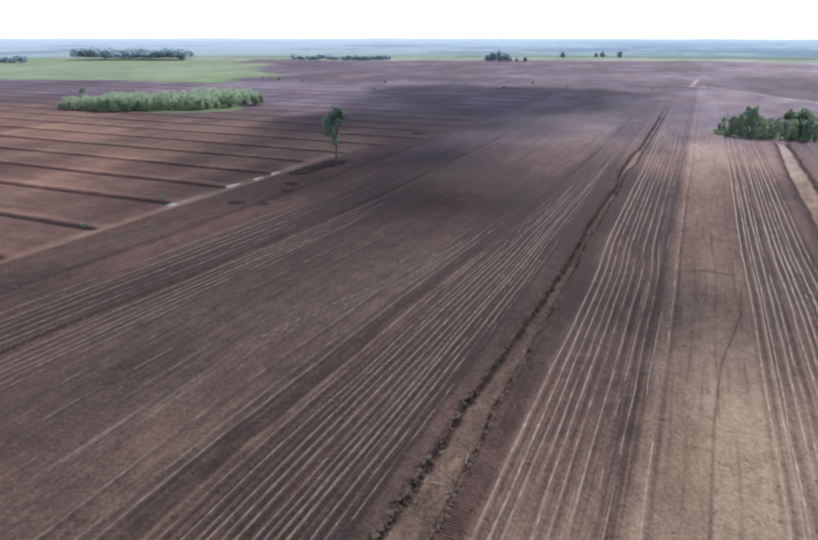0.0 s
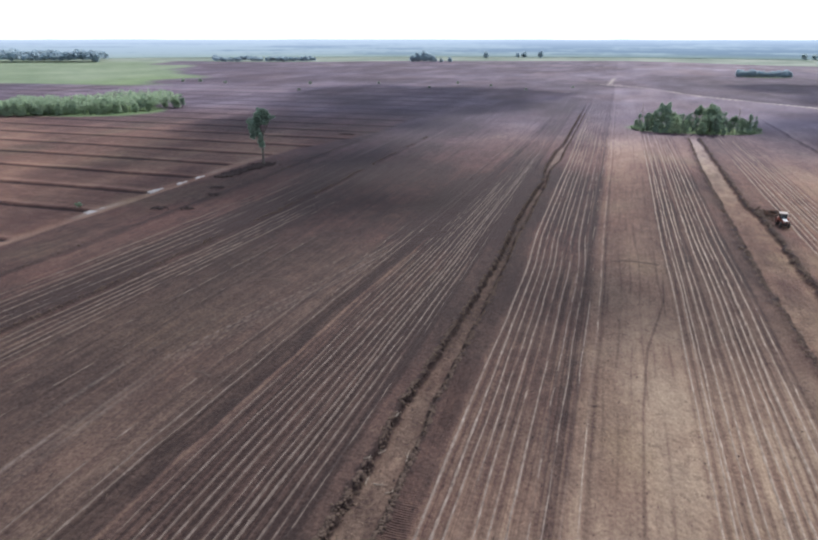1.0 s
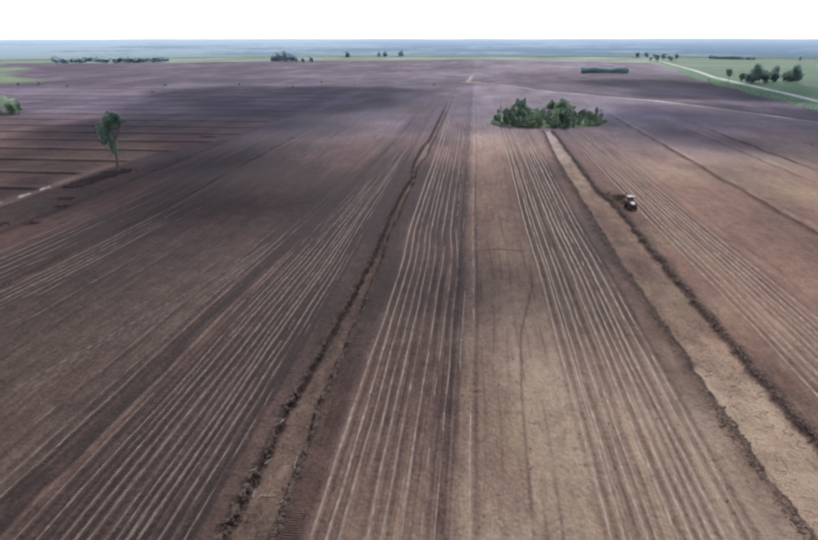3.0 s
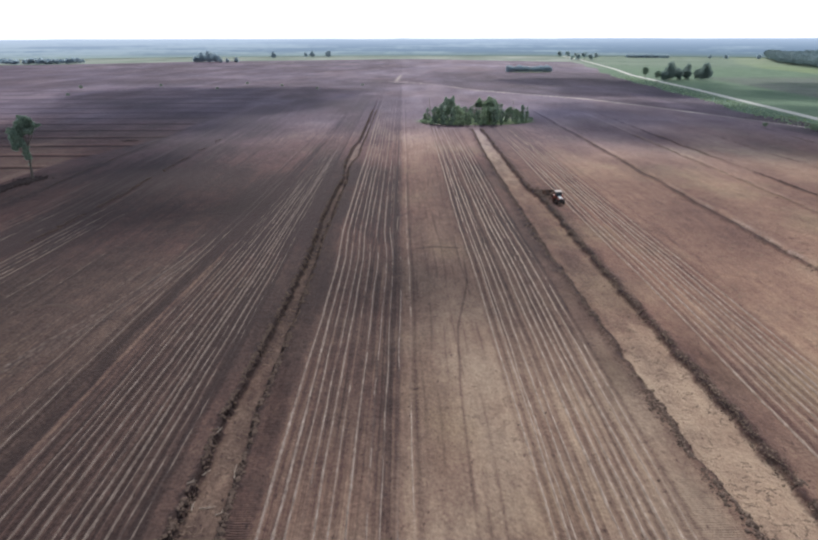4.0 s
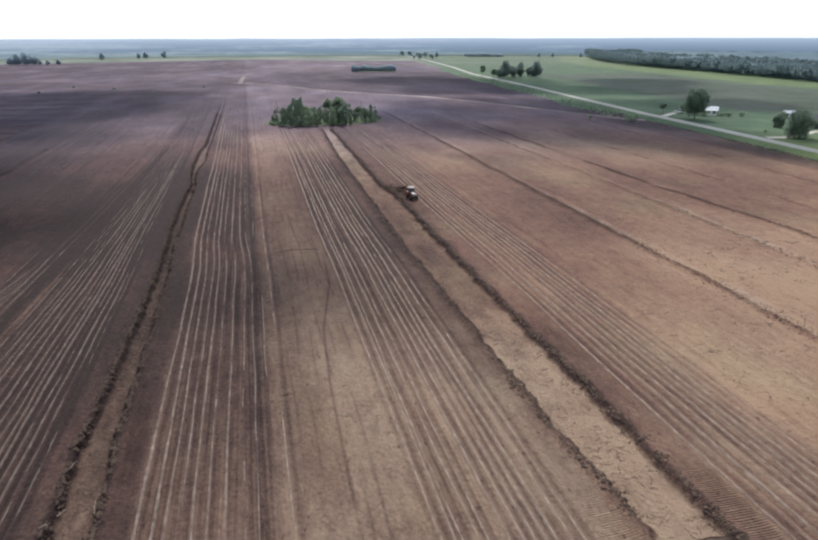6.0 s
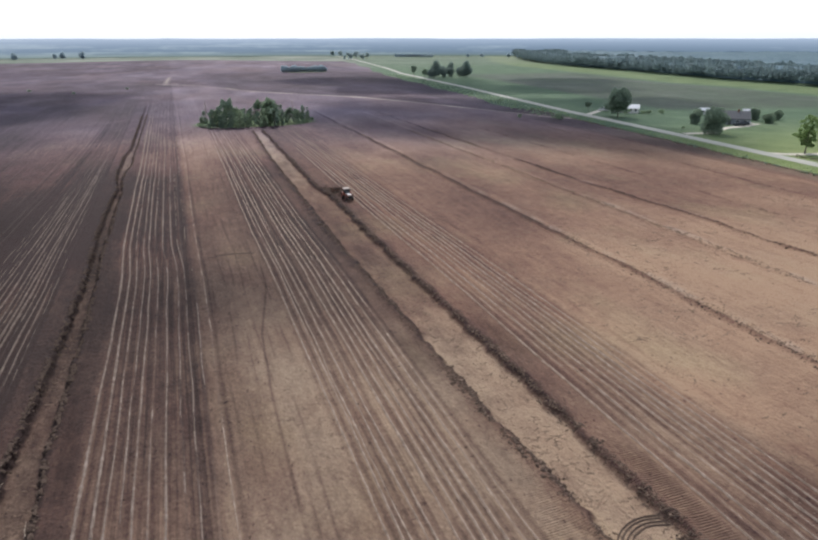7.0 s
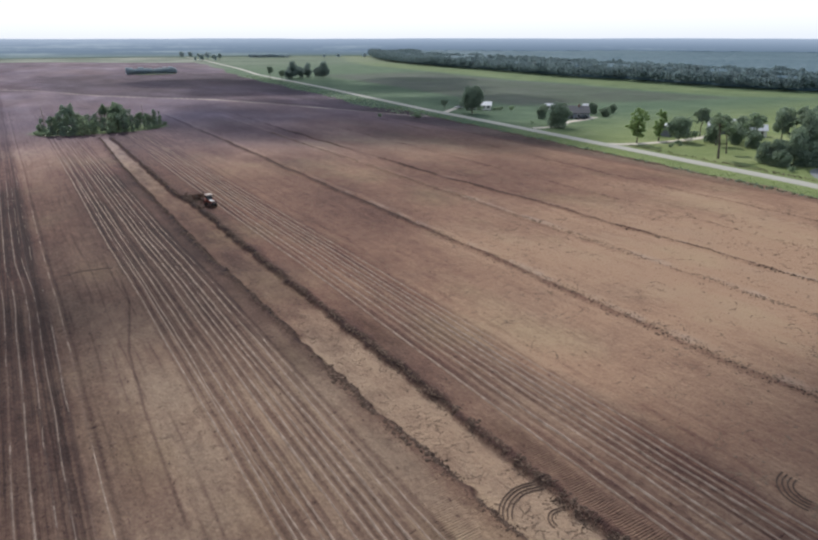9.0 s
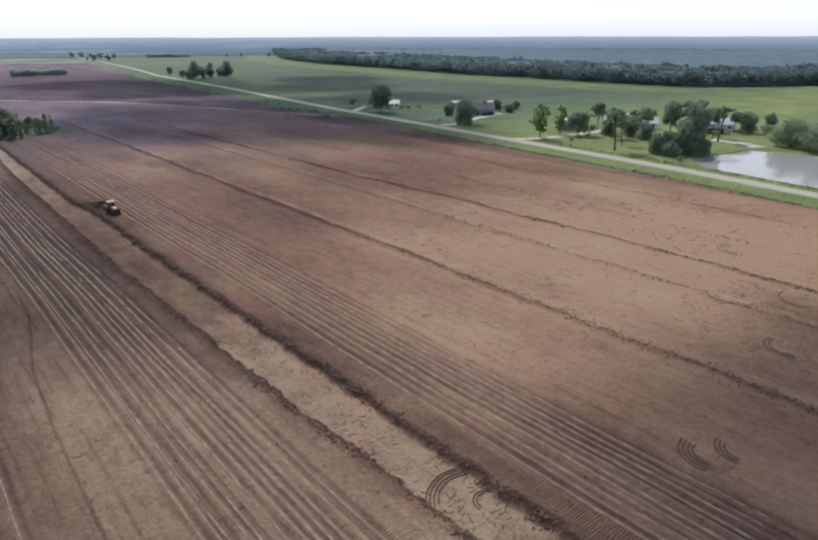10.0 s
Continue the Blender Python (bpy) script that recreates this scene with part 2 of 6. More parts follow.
SOIL = soil_material()
BARK = bark_material()
LEAF = leaf_material("leaves_dark", (0.14, 0.195, 0.165), (0.37, 0.465, 0.345), 0.54)
LEAF_MID = leaf_material("leaves_mid", (0.165, 0.23, 0.175), (0.43, 0.535, 0.36), 0.56)
LEAF_YOUNG = leaf_material("leaves_young", (0.17, 0.26, 0.10), (0.37, 0.50, 0.19), 0.6)
LEAF_SCRUB = leaf_material("leaves_scrub", (0.25, 0.34, 0.25), (0.50, 0.59, 0.42), 0.62)
LEAF_WOOD = leaf_material("leaves_wood", (0.15, 0.22, 0.19), (0.38, 0.47, 0.37), 0.55)
# LEAF_FAR and LEAF_HAZE: paled and blued, distance haze mixed into the leaf colour
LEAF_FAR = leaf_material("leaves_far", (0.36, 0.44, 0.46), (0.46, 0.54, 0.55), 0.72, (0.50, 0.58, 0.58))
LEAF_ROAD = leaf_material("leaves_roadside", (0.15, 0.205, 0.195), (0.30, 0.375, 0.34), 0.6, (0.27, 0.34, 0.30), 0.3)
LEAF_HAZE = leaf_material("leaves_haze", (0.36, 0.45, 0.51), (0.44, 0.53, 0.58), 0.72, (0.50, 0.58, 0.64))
LEAF_DRY = leaf_material("leaves_dry", (0.13, 0.12, 0.075), (0.26, 0.23, 0.15), 0.3)
ROAD = road_material()
WATER = water_material()
CLOD = plain("dug_earth", (0.105, 0.073, 0.056), 0.95, 0, 0.4, 1.0, 0.04, 0.2)
CLOD_DARK = plain("dark_earth", (0.052, 0.037, 0.034), 0.95, 0, 0.4, 1.0, 0.04, 0.2)
CRUMB = plain("crumbled_soil", (0.20, 0.142, 0.104), 0.95, 0, 0.4, 1.0, 0.04, 0.2)
CLOD_PALE = plain("dry_clods", (0.25, 0.18, 0.13), 0.95, 0, 0.4, 1.0, 0.04, 0.2)
WOOD = plain("bare_wood", (0.33, 0.27, 0.21), 0.85, 0, 0.4, 4.0, 0.01)
RUBBER = plain("tyre_rubber", (0.025, 0.024, 0.023), 0.85, 0, 0.3, 4.0, 0.01)
PAINT_RED = plain("faded_red_paint", (0.22, 0.045, 0.022), 0.5, 0, 0.4)
PAINT_DUSTY = plain("dusty_white_paint", (0.50, 0.43, 0.38), 0.7, 0, 0.3)
PAINT_WHITE = plain("white_paint", (0.78, 0.77, 0.74), 0.5, 0, 0.12)
STEEL_DARK = plain("dark_steel", (0.045, 0.042, 0.04), 0.55, 0.6, 0.4)
STEEL_RUST = plain("rusty_steel", (0.14, 0.075, 0.05), 0.75, 0.3, 0.5)
GLASS = glass_material()
SIDING = plain("white_siding", (0.74, 0.73, 0.70), 0.7, 0, 0.12)
SIDING_GREY = plain("grey_blue_siding", (0.20, 0.215, 0.245), 0.7, 0, 0.15)
BRICKWORK = plain("brown_brickwork", (0.22, 0.12, 0.09), 0.85, 0, 0.3)
ROOF_GREY = roof_material("grey_shingles", (0.125, 0.13, 0.145))
ROOF_METAL = plain("pale_metal_roof", (0.72, 0.73, 0.75), 0.35, 0.4, 0.12, 1.0)
CONCRETE = plain("pale_gravel", (0.62, 0.57, 0.49), 0.9, 0, 0.2, 2.0, 0.02)
CAR_PAINT = plain("dark_car_paint", (0.02, 0.022, 0.028), 0.25, 0.2, 0.2)
CAR_WHITE = plain("white_car_paint", (0.75, 0.75, 0.75), 0.25, 0.0, 0.08)
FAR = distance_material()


# ---- helpers for building ----
def part(name, bm, material, parent=None, label=""):
    """Links a bmesh as one mesh object, under a thing or under a part of one."""
    me = bpy.data.meshes.new(name)
    bm.to_mesh(me)
    bm.free()
    me.materials.append(material)
    ob = new(name, me)
    if parent is not None:
        ob.parent = parent
    if label:
        ob["label"] = label
    return ob


def thing(name, m, label, category, group="", kind=""):
    ob = new(name)
    ob.empty_display_size = 0.2
    ob.matrix_world = m
    return tagged(ob, label, category, group, kind)


def box(bm, lo, hi, bevel=0.0, m=None):
    v = bmesh.ops.create_cube(bm, size=1)["verts"]
    lo, hi = Vector(lo), Vector(hi)
    for p in v:
        p.co = Vector(((lo[i] + hi[i]) / 2 + p.co[i] * (hi[i] - lo[i]) for i in range(3)))
    if bevel:
        e = list({e for p in v for e in p.link_edges})
        made = bmesh.ops.bevel(bm, geom=e, offset=bevel, segments=2, affect="EDGES", profile=0.6)
        v = list({p for f in made["faces"] for p in f.verts} | {p for p in v if p.is_valid})
    if m is not None:
        bmesh.ops.transform(bm, matrix=m, verts=v)
    return bm


def boxed(lo, hi, bevel=0.0, m=None):
    return box(bmesh.new(), lo, hi, bevel, m)


def tube(bm, a, b, r0, r1, sides=8):
    a, b = Vector(a), Vector(b)
    d = b - a
    q = d.to_track_quat("Z", "Y").to_matrix().to_4x4()
    bmesh.ops.create_cone(bm, cap_ends=True, segments=sides, radius1=r0, radius2=r1, depth=d.length, matrix=Matrix.Translation((a + b) / 2) @ q)
    return bm


def mesh_arrays(name, verts, faces, material, smooth=False):
    """A mesh object from numpy arrays: verts n x 3, faces m x 4 (or 3)."""
    me = bpy.data.meshes.new(name)
    k = faces.shape[1]
    me.vertices.add(len(verts))
    me.vertices.foreach_set("co", np.asarray(verts, np.float32).ravel())
    me.loops.add(len(faces) * k)
    me.loops.foreach_set("vertex_index", np.asarray(faces, np.int32).ravel())
    me.polygons.add(len(faces))
    me.polygons.foreach_set("loop_start", np.arange(0, len(faces) * k, k, dtype=np.int32))
    me.polygons.foreach_set("use_smooth", np.full(len(faces), smooth))
    me.update(calc_edges=True)
    me.validate()
    me.materials.append(material)
    return me


def leaf_mesh(name, centers, outward, size, material, rng, droop=0.35):
    """Many small clumps of leaves: a bent quad each, turned loosely outward."""
    k = len(centers)
    nrm = outward + rng.normal(0, 0.75, (k, 3))
    nrm /= np.linalg.norm(nrm, axis=1)[:, None] + 1e-9
    up = rng.normal(0, 1, (k, 3))
    u = np.cross(nrm, up)
    u /= np.linalg.norm(u, axis=1)[:, None] + 1e-9
    v = np.cross(nrm, u)
    s = size * rng.uniform(0.6, 1.35, (k, 1))
    a = rng.uniform(0.7, 1.3, (k, 1))
    c = np.asarray(centers)
    q = np.stack([c - u * s * 0.5 * a, c - v * s * 0.5 + nrm * s * droop * 0.5, c + u * s * 0.5 * a, c + v * s * 0.5 - nrm * s * droop * 0.3], 1).reshape(-1, 3)
    f = np.arange(4 * k).reshape(k, 4)
    return mesh_arrays(name, q, f, material)


def clumps(blobs, rng, each=7, rise=0.25, big=1.0):
    """Smaller lumps heaped over every ellipsoid, so that the crown is uneven and has gaps."""
    out = []
    for c, r in blobs:
        for i in range(each):
            d = rng.normal(0, 1, 3)
            d[2] = d[2] * 0.8 + rise
            d /= np.linalg.norm(d)
            k = rng.uniform(0.26, 0.46) * big
            out.append((tuple(c[j] + d[j] * r[j] * rng.uniform(0.55, 0.88) for j in range(3)), tuple(max(0.12, v * k) for v in r)))
    return out


def crown_points(blobs, count, rng, shell=0.72):
    """Points near the surfaces of a bunch of ellipsoids, with their outward directions."""
    w = np.array([r[0] * r[1] for _, r in blobs], float)
    pick = rng.choice(len(blobs), count, p=w / w.sum())
    d = rng.normal(0, 1, (count, 3))
    d /= np.linalg.norm(d, axis=1)[:, None]
    rad = rng.uniform(shell, 1.06, (count, 1)) ** 0.8
    c = np.array([b[0] for b in blobs])[pick]
    r = np.array([b[1] for b in blobs])[pick]
    return c + d * r * rad, d


def limbs(trunk_points, blobs, r0, lean=0.0):
    """A tapered trunk with limbs that reach into the crown."""
    bm = bmesh.new()
    p = [Vector(q) for q in trunk_points]
    n = len(p) - 1
    for i in range(n):
        tube(bm, p[i], p[i + 1] + (p[i + 1] - p[i]) * 0.04, r0 * (1 - 0.75 * i / n), r0 * (1 - 0.75 * (i + 1) / n), 8)
    for c, r in blobs[:7]:
        c = Vector(c)
        start = p[-1].lerp(p[max(0, n - 1)], 0.5 if c.z > p[-1].z else 1.0)
        midp = start.lerp(c, 0.5) + Vector((0, 0, -0.06 * (c - start).length))
        tube(bm, start, midp, r0 * 0.38, r0 * 0.24, 6)
        tube(bm, midp, c, r0 * 0.24, r0 * 0.07, 5)
    return bm


def tree(height, width, style, leaf, seed, leaves=2200, size=0.55, heap=()):
    """A tree at the origin, to be copied: trunk and crown. style: round, dome, pine, narrow, tuft."""
    rng = np.random.default_rng(seed)
    top = thing("tree", Matrix.Identity(4), "", "tree")
    w = width / 2
    blobs, r0 = list(heap), 0.022 * height + 0.03
    if heap:
        foot = 0.3 * height
    elif style == "dome":
        base, foot = 0.1 * height, 0.14 * height
        for i in range(20):
            a, q = rng.uniform(0, 2 * math.pi), rng.uniform(0.15, 0.62)
            z = base + (height - base) * rng.uniform(0.08, 0.74)
            k = 1 - 0.45 * max(0, (z / height - 0.45)) * 2
            blobs.append(((math.cos(a) * w * q * k, math.sin(a) * w * q * k, z), (w * rng.uniform(0.38, 0.55), w * rng.uniform(0.38, 0.55), height * rng.uniform(0.17, 0.25))))
    elif style == "pine":
        foot = 0.6 * height
        for i in range(8):
            a, q = rng.uniform(0, 2 * math.pi), rng.uniform(0.1, 0.7)
            blobs.append(((0.12 * height + math.cos(a) * w * q, math.sin(a) * w * q, height * rng.uniform(0.66, 0.9)), (w * rng.uniform(0.28, 0.45), w * rng.uniform(0.28, 0.45), height * rng.uniform(0.06, 0.1))))
    elif style == "narrow":
        foot = 0.2 * height
        for i in range(9):
            z = rng.uniform(0.14, 0.9)
            k = (1 - z) ** 0.6
            a = rng.uniform(0, 2 * math.pi)
            blobs.append(((math.cos(a) * w * 0.45 * k, math.sin(a) * w * 0.45 * k, z * height), (w * (0.25 + 0.5 * k) * rng.uniform(0.7, 1), w * (0.25 + 0.5 * k) * rng.uniform(0.7, 1), height * 0.13)))
    elif style == "tuft":
        foot = 0.35 * height
        for i in range(17):
            z = 0.30 + 0.62 * (i + rng.uniform(0, 1)) / 17
            k = 0.30 + 0.8 * z
            a, q = rng.uniform(0, 2 * math.pi), rng.uniform(0.15, 0.6)
            blobs.append(((math.cos(a) * w * q * k, math.sin(a) * w * q * k, z * height), (w * rng.uniform(0.34, 0.52) * k, w * rng.uniform(0.34, 0.52) * k, height * rng.uniform(0.06, 0.1))))
    elif style == "oval":
        foot = 0.2 * height
        for i in range(18):
            z = 0.16 + 0.76 * (i + rng.uniform(0, 1)) / 18
            k = math.sin(math.pi * (0.12 + 0.8 * z)) ** 0.7
            a, q = rng.uniform(0, 2 * math.pi), rng.uniform(0.2, 0.65)
            blobs.append(((math.cos(a) * w * q * k, math.sin(a) * w * q * k, z * height), (w * rng.uniform(0.3, 0.46) * k, w * rng.uniform(0.3, 0.46) * k, height * rng.uniform(0.06, 0.11))))
    else:
        foot = 0.3 * height
        for i in range(12):
            a, q = rng.uniform(0, 2 * math.pi), rng.uniform(0.1, 0.68)
            z = height * rng.uniform(0.42, 0.84)
            k = 1 - 0.7 * abs(z / height - 0.6) * 1.5
            blobs.append(((math.cos(a) * w * q * k, math.sin(a) * w * q * k, z), (w * rng.uniform(0.32, 0.5), w * rng.uniform(0.32, 0.5), height * rng.uniform(0.11, 0.17))))
    # the heap of clumps fills the given height and width
    reach = max(math.hypot(c[0], c[1]) + 0.9 * r[0] for c, r in blobs)
    peak = max(c[2] + 0.95 * r[2] for c, r in blobs)
    blobs = [((c[0] * w / reach, c[1] * w / reach, c[2] * height / peak), (r[0] * w / reach, r[1] * w / reach, r[2] * height / peak)) for c, r in blobs]
    lean = 0.12 * height if style == "pine" else rng.normal(0, 0.015) * height
    spine = [(0, 0, -0.15), (lean * 0.25, rng.normal(0, 0.05), foot * 0.5), (lean * 0.6, rng.normal(0, 0.08), foot), (lean, 0, foot + (height - foot) * 0.55)]
    part("trunk", limbs(spine, blobs, r0), BARK, top)
    c, d = crown_points(clumps(blobs, rng, 11, -0.1, 1.15) if style == "dome" else clumps(blobs, rng), leaves, rng, 0.5)
    keep = c[:, 2] > 0.08
    crown = new("crown", leaf_mesh("crown", c[keep], d[keep], size, leaf, rng))
    crown.parent = top
    return top


def plant(proto, x, y, scale=1.0, turn=0.0, label="", group="", wide=1.0):
    m = Matrix.Translation((x, y, ground_height(x, y))) @ Matrix.Rotation(turn, 4, "Z") @ Matrix.Diagonal((scale * wide, scale * wide, scale, 1))
    t = copy_thing(proto, m)
    return tagged(t, label, "bush" if "bush" in label or "shrub" in label else "tree", group)


# ---- the lie of the land ----
ROAD_LINE = [(-900, 30), (-300, 112), (-60, 147), (30, 159.5), (56, 162), (87, 166), (123, 168.6), (200, 174.7), (277, 180), (360, 189), (448, 199), (625, 214), (761, 238), (1040, 275), (1860, 357), (4700, 640)]
PATH_LINE = [(-60, 556), (-14, 549), (18, 520), (50, 452), (80, 415), (106, 386), (124, 348), (161, 258), (170, 249)]
FOREST_EDGE = [(-400, 640), (60, 560), (150, 535), (179, 522), (212, 462), (236, 436), (296, 430), (385, 436), (432, 427), (569, 445), (755, 461), (900, 500), (1200, 640), (2300, 1100)]
road_y, road_x = np.array(ROAD_LINE, float).T
path_x, path_y = np.array(PATH_LINE, float).T
edge_y, edge_x = np.array(FOREST_EDGE, float).T
vnoise_rng = np.random.default_rng(5)
LATTICE = vnoise_rng.uniform(-1, 1, (256, 256))


def wobble(x, y):
    """Smooth random values in -1..1 on a lattice, for arrays."""
    xi, yi = np.floor(x).astype(int), np.floor(y).astype(int)
    fx, fy = x - xi, y - yi
    fx, fy = fx * fx * (3 - 2 * fx), fy * fy * (3 - 2 * fy)
    g = lambda i, j: LATTICE[i % 256, j % 256]
    return (g(xi, yi) * (1 - fx) + g(xi + 1, yi) * fx) * (1 - fy) + (g(xi, yi + 1) * (1 - fx) + g(xi + 1, yi + 1) * fx) * fy


def smooth(lo, hi, v):
    t = np.clip((v - lo) / (hi - lo), 0, 1)
    return t * t * (3 - 2 * t)


def span(x, a, b, soft):
    """1 between a and b, falling to 0 over soft metres outside."""
    return smooth(a - soft, a + soft, x) * (1 - smooth(b - soft, b + soft, x))


def bell(x, c, w):
    return np.exp(-((x - c) / w) ** 2)


def road_center(y):
    return np.interp(y, road_y, road_x)


def pond_mask(x, y):
    """About 1 on the pond, 0 outside."""
    near, far = road_center(y) + 8.5, 217 + 3 * np.sin(y / 9.0)
    end = 93 + 2.5 * np.sin(x / 7.0) - 0.012 * (x - 200) ** 2 * (x < 200)
    return smooth(0, 3, x - near) * smooth(0, 3, far - x) * smooth(0, 3, end - y) * smooth(0, 4, y - 8)


def ditch_center(y):
    return np.interp(y, [20, 39, 47, 55, 65, 80, 101, 116, 126, 150, 166, 176, 188, 198, 216, 235, 280, 392], [-15.7, -15.6, -15.6, -15.9, -15.6, -15.3, -15.15, -15.5, -15.5, -15.4, -14.9, -15.8, -15.9, -15.1, -15.2, -14.4, -14.2, -13.6])


def ditch_half(y):
    return np.interp(y, [20, 39, 47, 55, 65, 80, 101, 115, 126, 150, 170, 184, 196, 212, 228, 392], [1.75, 1.65, 1.4, 1.25, 1.1, 0.9, 0.6, 0.5, 0.75, 0.55, 0.35, 0.5, 1.2, 1.1, 0.6, 0.7])


BEND_AT = (-104.0, -84.0, -70.8, -34.8, -19.0)


def bend_by(y):
    """How far the furrows west of the ditch lean eastward with distance, at each of BEND_AT."""
    near_ditch = np.interp(y, [40, 60, 77, 97, 127, 170, 215, 253, 330], [0, 0.8, 1.3, 2.6, 4.4, 6.2, 7.4, 8.2, 8.5])
    outer = np.interp(y, [40, 60, 79, 106, 136, 200, 330], [0, 1.1, 2.6, 4.5, 6.2, 6.4, 7.0])
    return (y * 0, outer * 0.7, outer, near_ditch, y * 0)


def bend(c, y):
    """Where the furrow that starts at c lies at y."""
    by = bend_by(y)
    for i in range(4):
        if BEND_AT[i] <= c < BEND_AT[i + 1]:
            k = (c - BEND_AT[i]) / (BEND_AT[i + 1] - BEND_AT[i])
            return c + by[i] * (1 - k) + by[i + 1] * k
    return c + y * 0


def unbend(x, y):
    """The start of the furrow that passes through each place."""
    by, out = bend_by(y), x.copy()
    for i in range(4):
        lo, hi = BEND_AT[i] + by[i], BEND_AT[i + 1] + by[i + 1]
        out = np.where((x >= lo) & (x < hi), BEND_AT[i] + (x - lo) / (hi - lo) * (BEND_AT[i + 1] - BEND_AT[i]), out)
    return out


def west_edge(y):
    """The border of the field that is worked crosswise."""
    return np.interp(y, [0, 140, 165, 195, 222, 250, 320, 420], [-103, -103.5, -105, -98, -89, -86, -83.5, -82])


def strip_left(y):
    return np.interp(y, [10, 38, 48, 77, 113, 200, 253], [26.6, 26.0, 25.3, 25.0, 24.6, 25.6, 27.4])


def strip_right(y):
    return np.interp(y, [10, 38, 77, 113, 140, 152, 253], [31.5, 31.3, 30.8, 30.6, 30.9, 29.6, 30.4])


LINES_LEFT = [-32.2, -31.3, -30.5, -29.6, -28.8, -27.8, -26.8, -25.7, -24.9, -24.1, -23.3, -22.5, -21.7, -20.8, -19.9]
LINES_MIDDLE = [-10.85, -9.75, -8.8, -7.7, -6.8, -5.75, -4.45, -3.05, -2.0, -0.7]
EAST_LIFT = [1.2, 0.4, 1.1, 0.5, 0.9, 0.35, 0.7, 0.85, 0.4, 0.6]
TAN_LIFT = [0.2, 0.9, 0.45, 0.6, 0.85, 0.4, 0.95, 0.55, 0.8, 0.4, 0.95, 0.6, 0.35]
LEFT_LIFT = [0.3, 0.2, 0.5, 0.25, 0.7, 0.4, 0.85, 0.5, 0.3, 0.95, 1.15, 0.4, 0.7, 0.3, 0.2]
MIDDLE_LIFT = [1.2, 1.05, 0.5, 0.35, 0.6, 0.35, 0.55, 0.4, 0.3, 0.3]
LINES_TAN = [0.6, 10.75, 11.8, 12.3, 13.4, 14.1, 15.6, 16.5, 17.3, 18.1, 18.9, 20.1, 21.0]
LINES_EAST = [35.5, 36.6, 37.6, 39.0, 40.0, 41.0, 41.8, 42.7, 43.6, 44.7]
LINES_FAR_WEST = [-82.2, -81.0, -79.7, -78.2, -76.6, -74.9, -73.4, -69.2, -67.9, -66.6, -65.4, -64.3, -62.9, -58.5, -54.0, -40.6, -37.6, -36.4]
FAR_WEST_LIFT = [0.5, 0.25, 0.6, 0.35, 0.55, 0.3, 0.4, 0.6, 0.3, 0.55, 0.35, 0.5, 0.25, 0.15, 0.1, 0.25, 0.4, 0.45]
CROSS_DITCHES = [66, 85.4, 106.8, 125.2, 143.6, 162.5, 181, 200, 219, 238, 257, 277, 298, 320, 343, 368, 395, 425, 458]


def spoil_line(c, y):
    """The lines of spoil in the east field are not quite straight."""
    if c in (97.2, 97.8):
        return c + np.interp(y, [60, 84, 104, 129, 166, 250], [0.4, -0.4, -0.8, -2.6, -4, -5])
    if c == 136:
        return np.interp(y, [60, 96, 137, 160, 195, 250], [133, 133.3, 134.4, 135.8, 138.3, 142])
    return c + y * 0


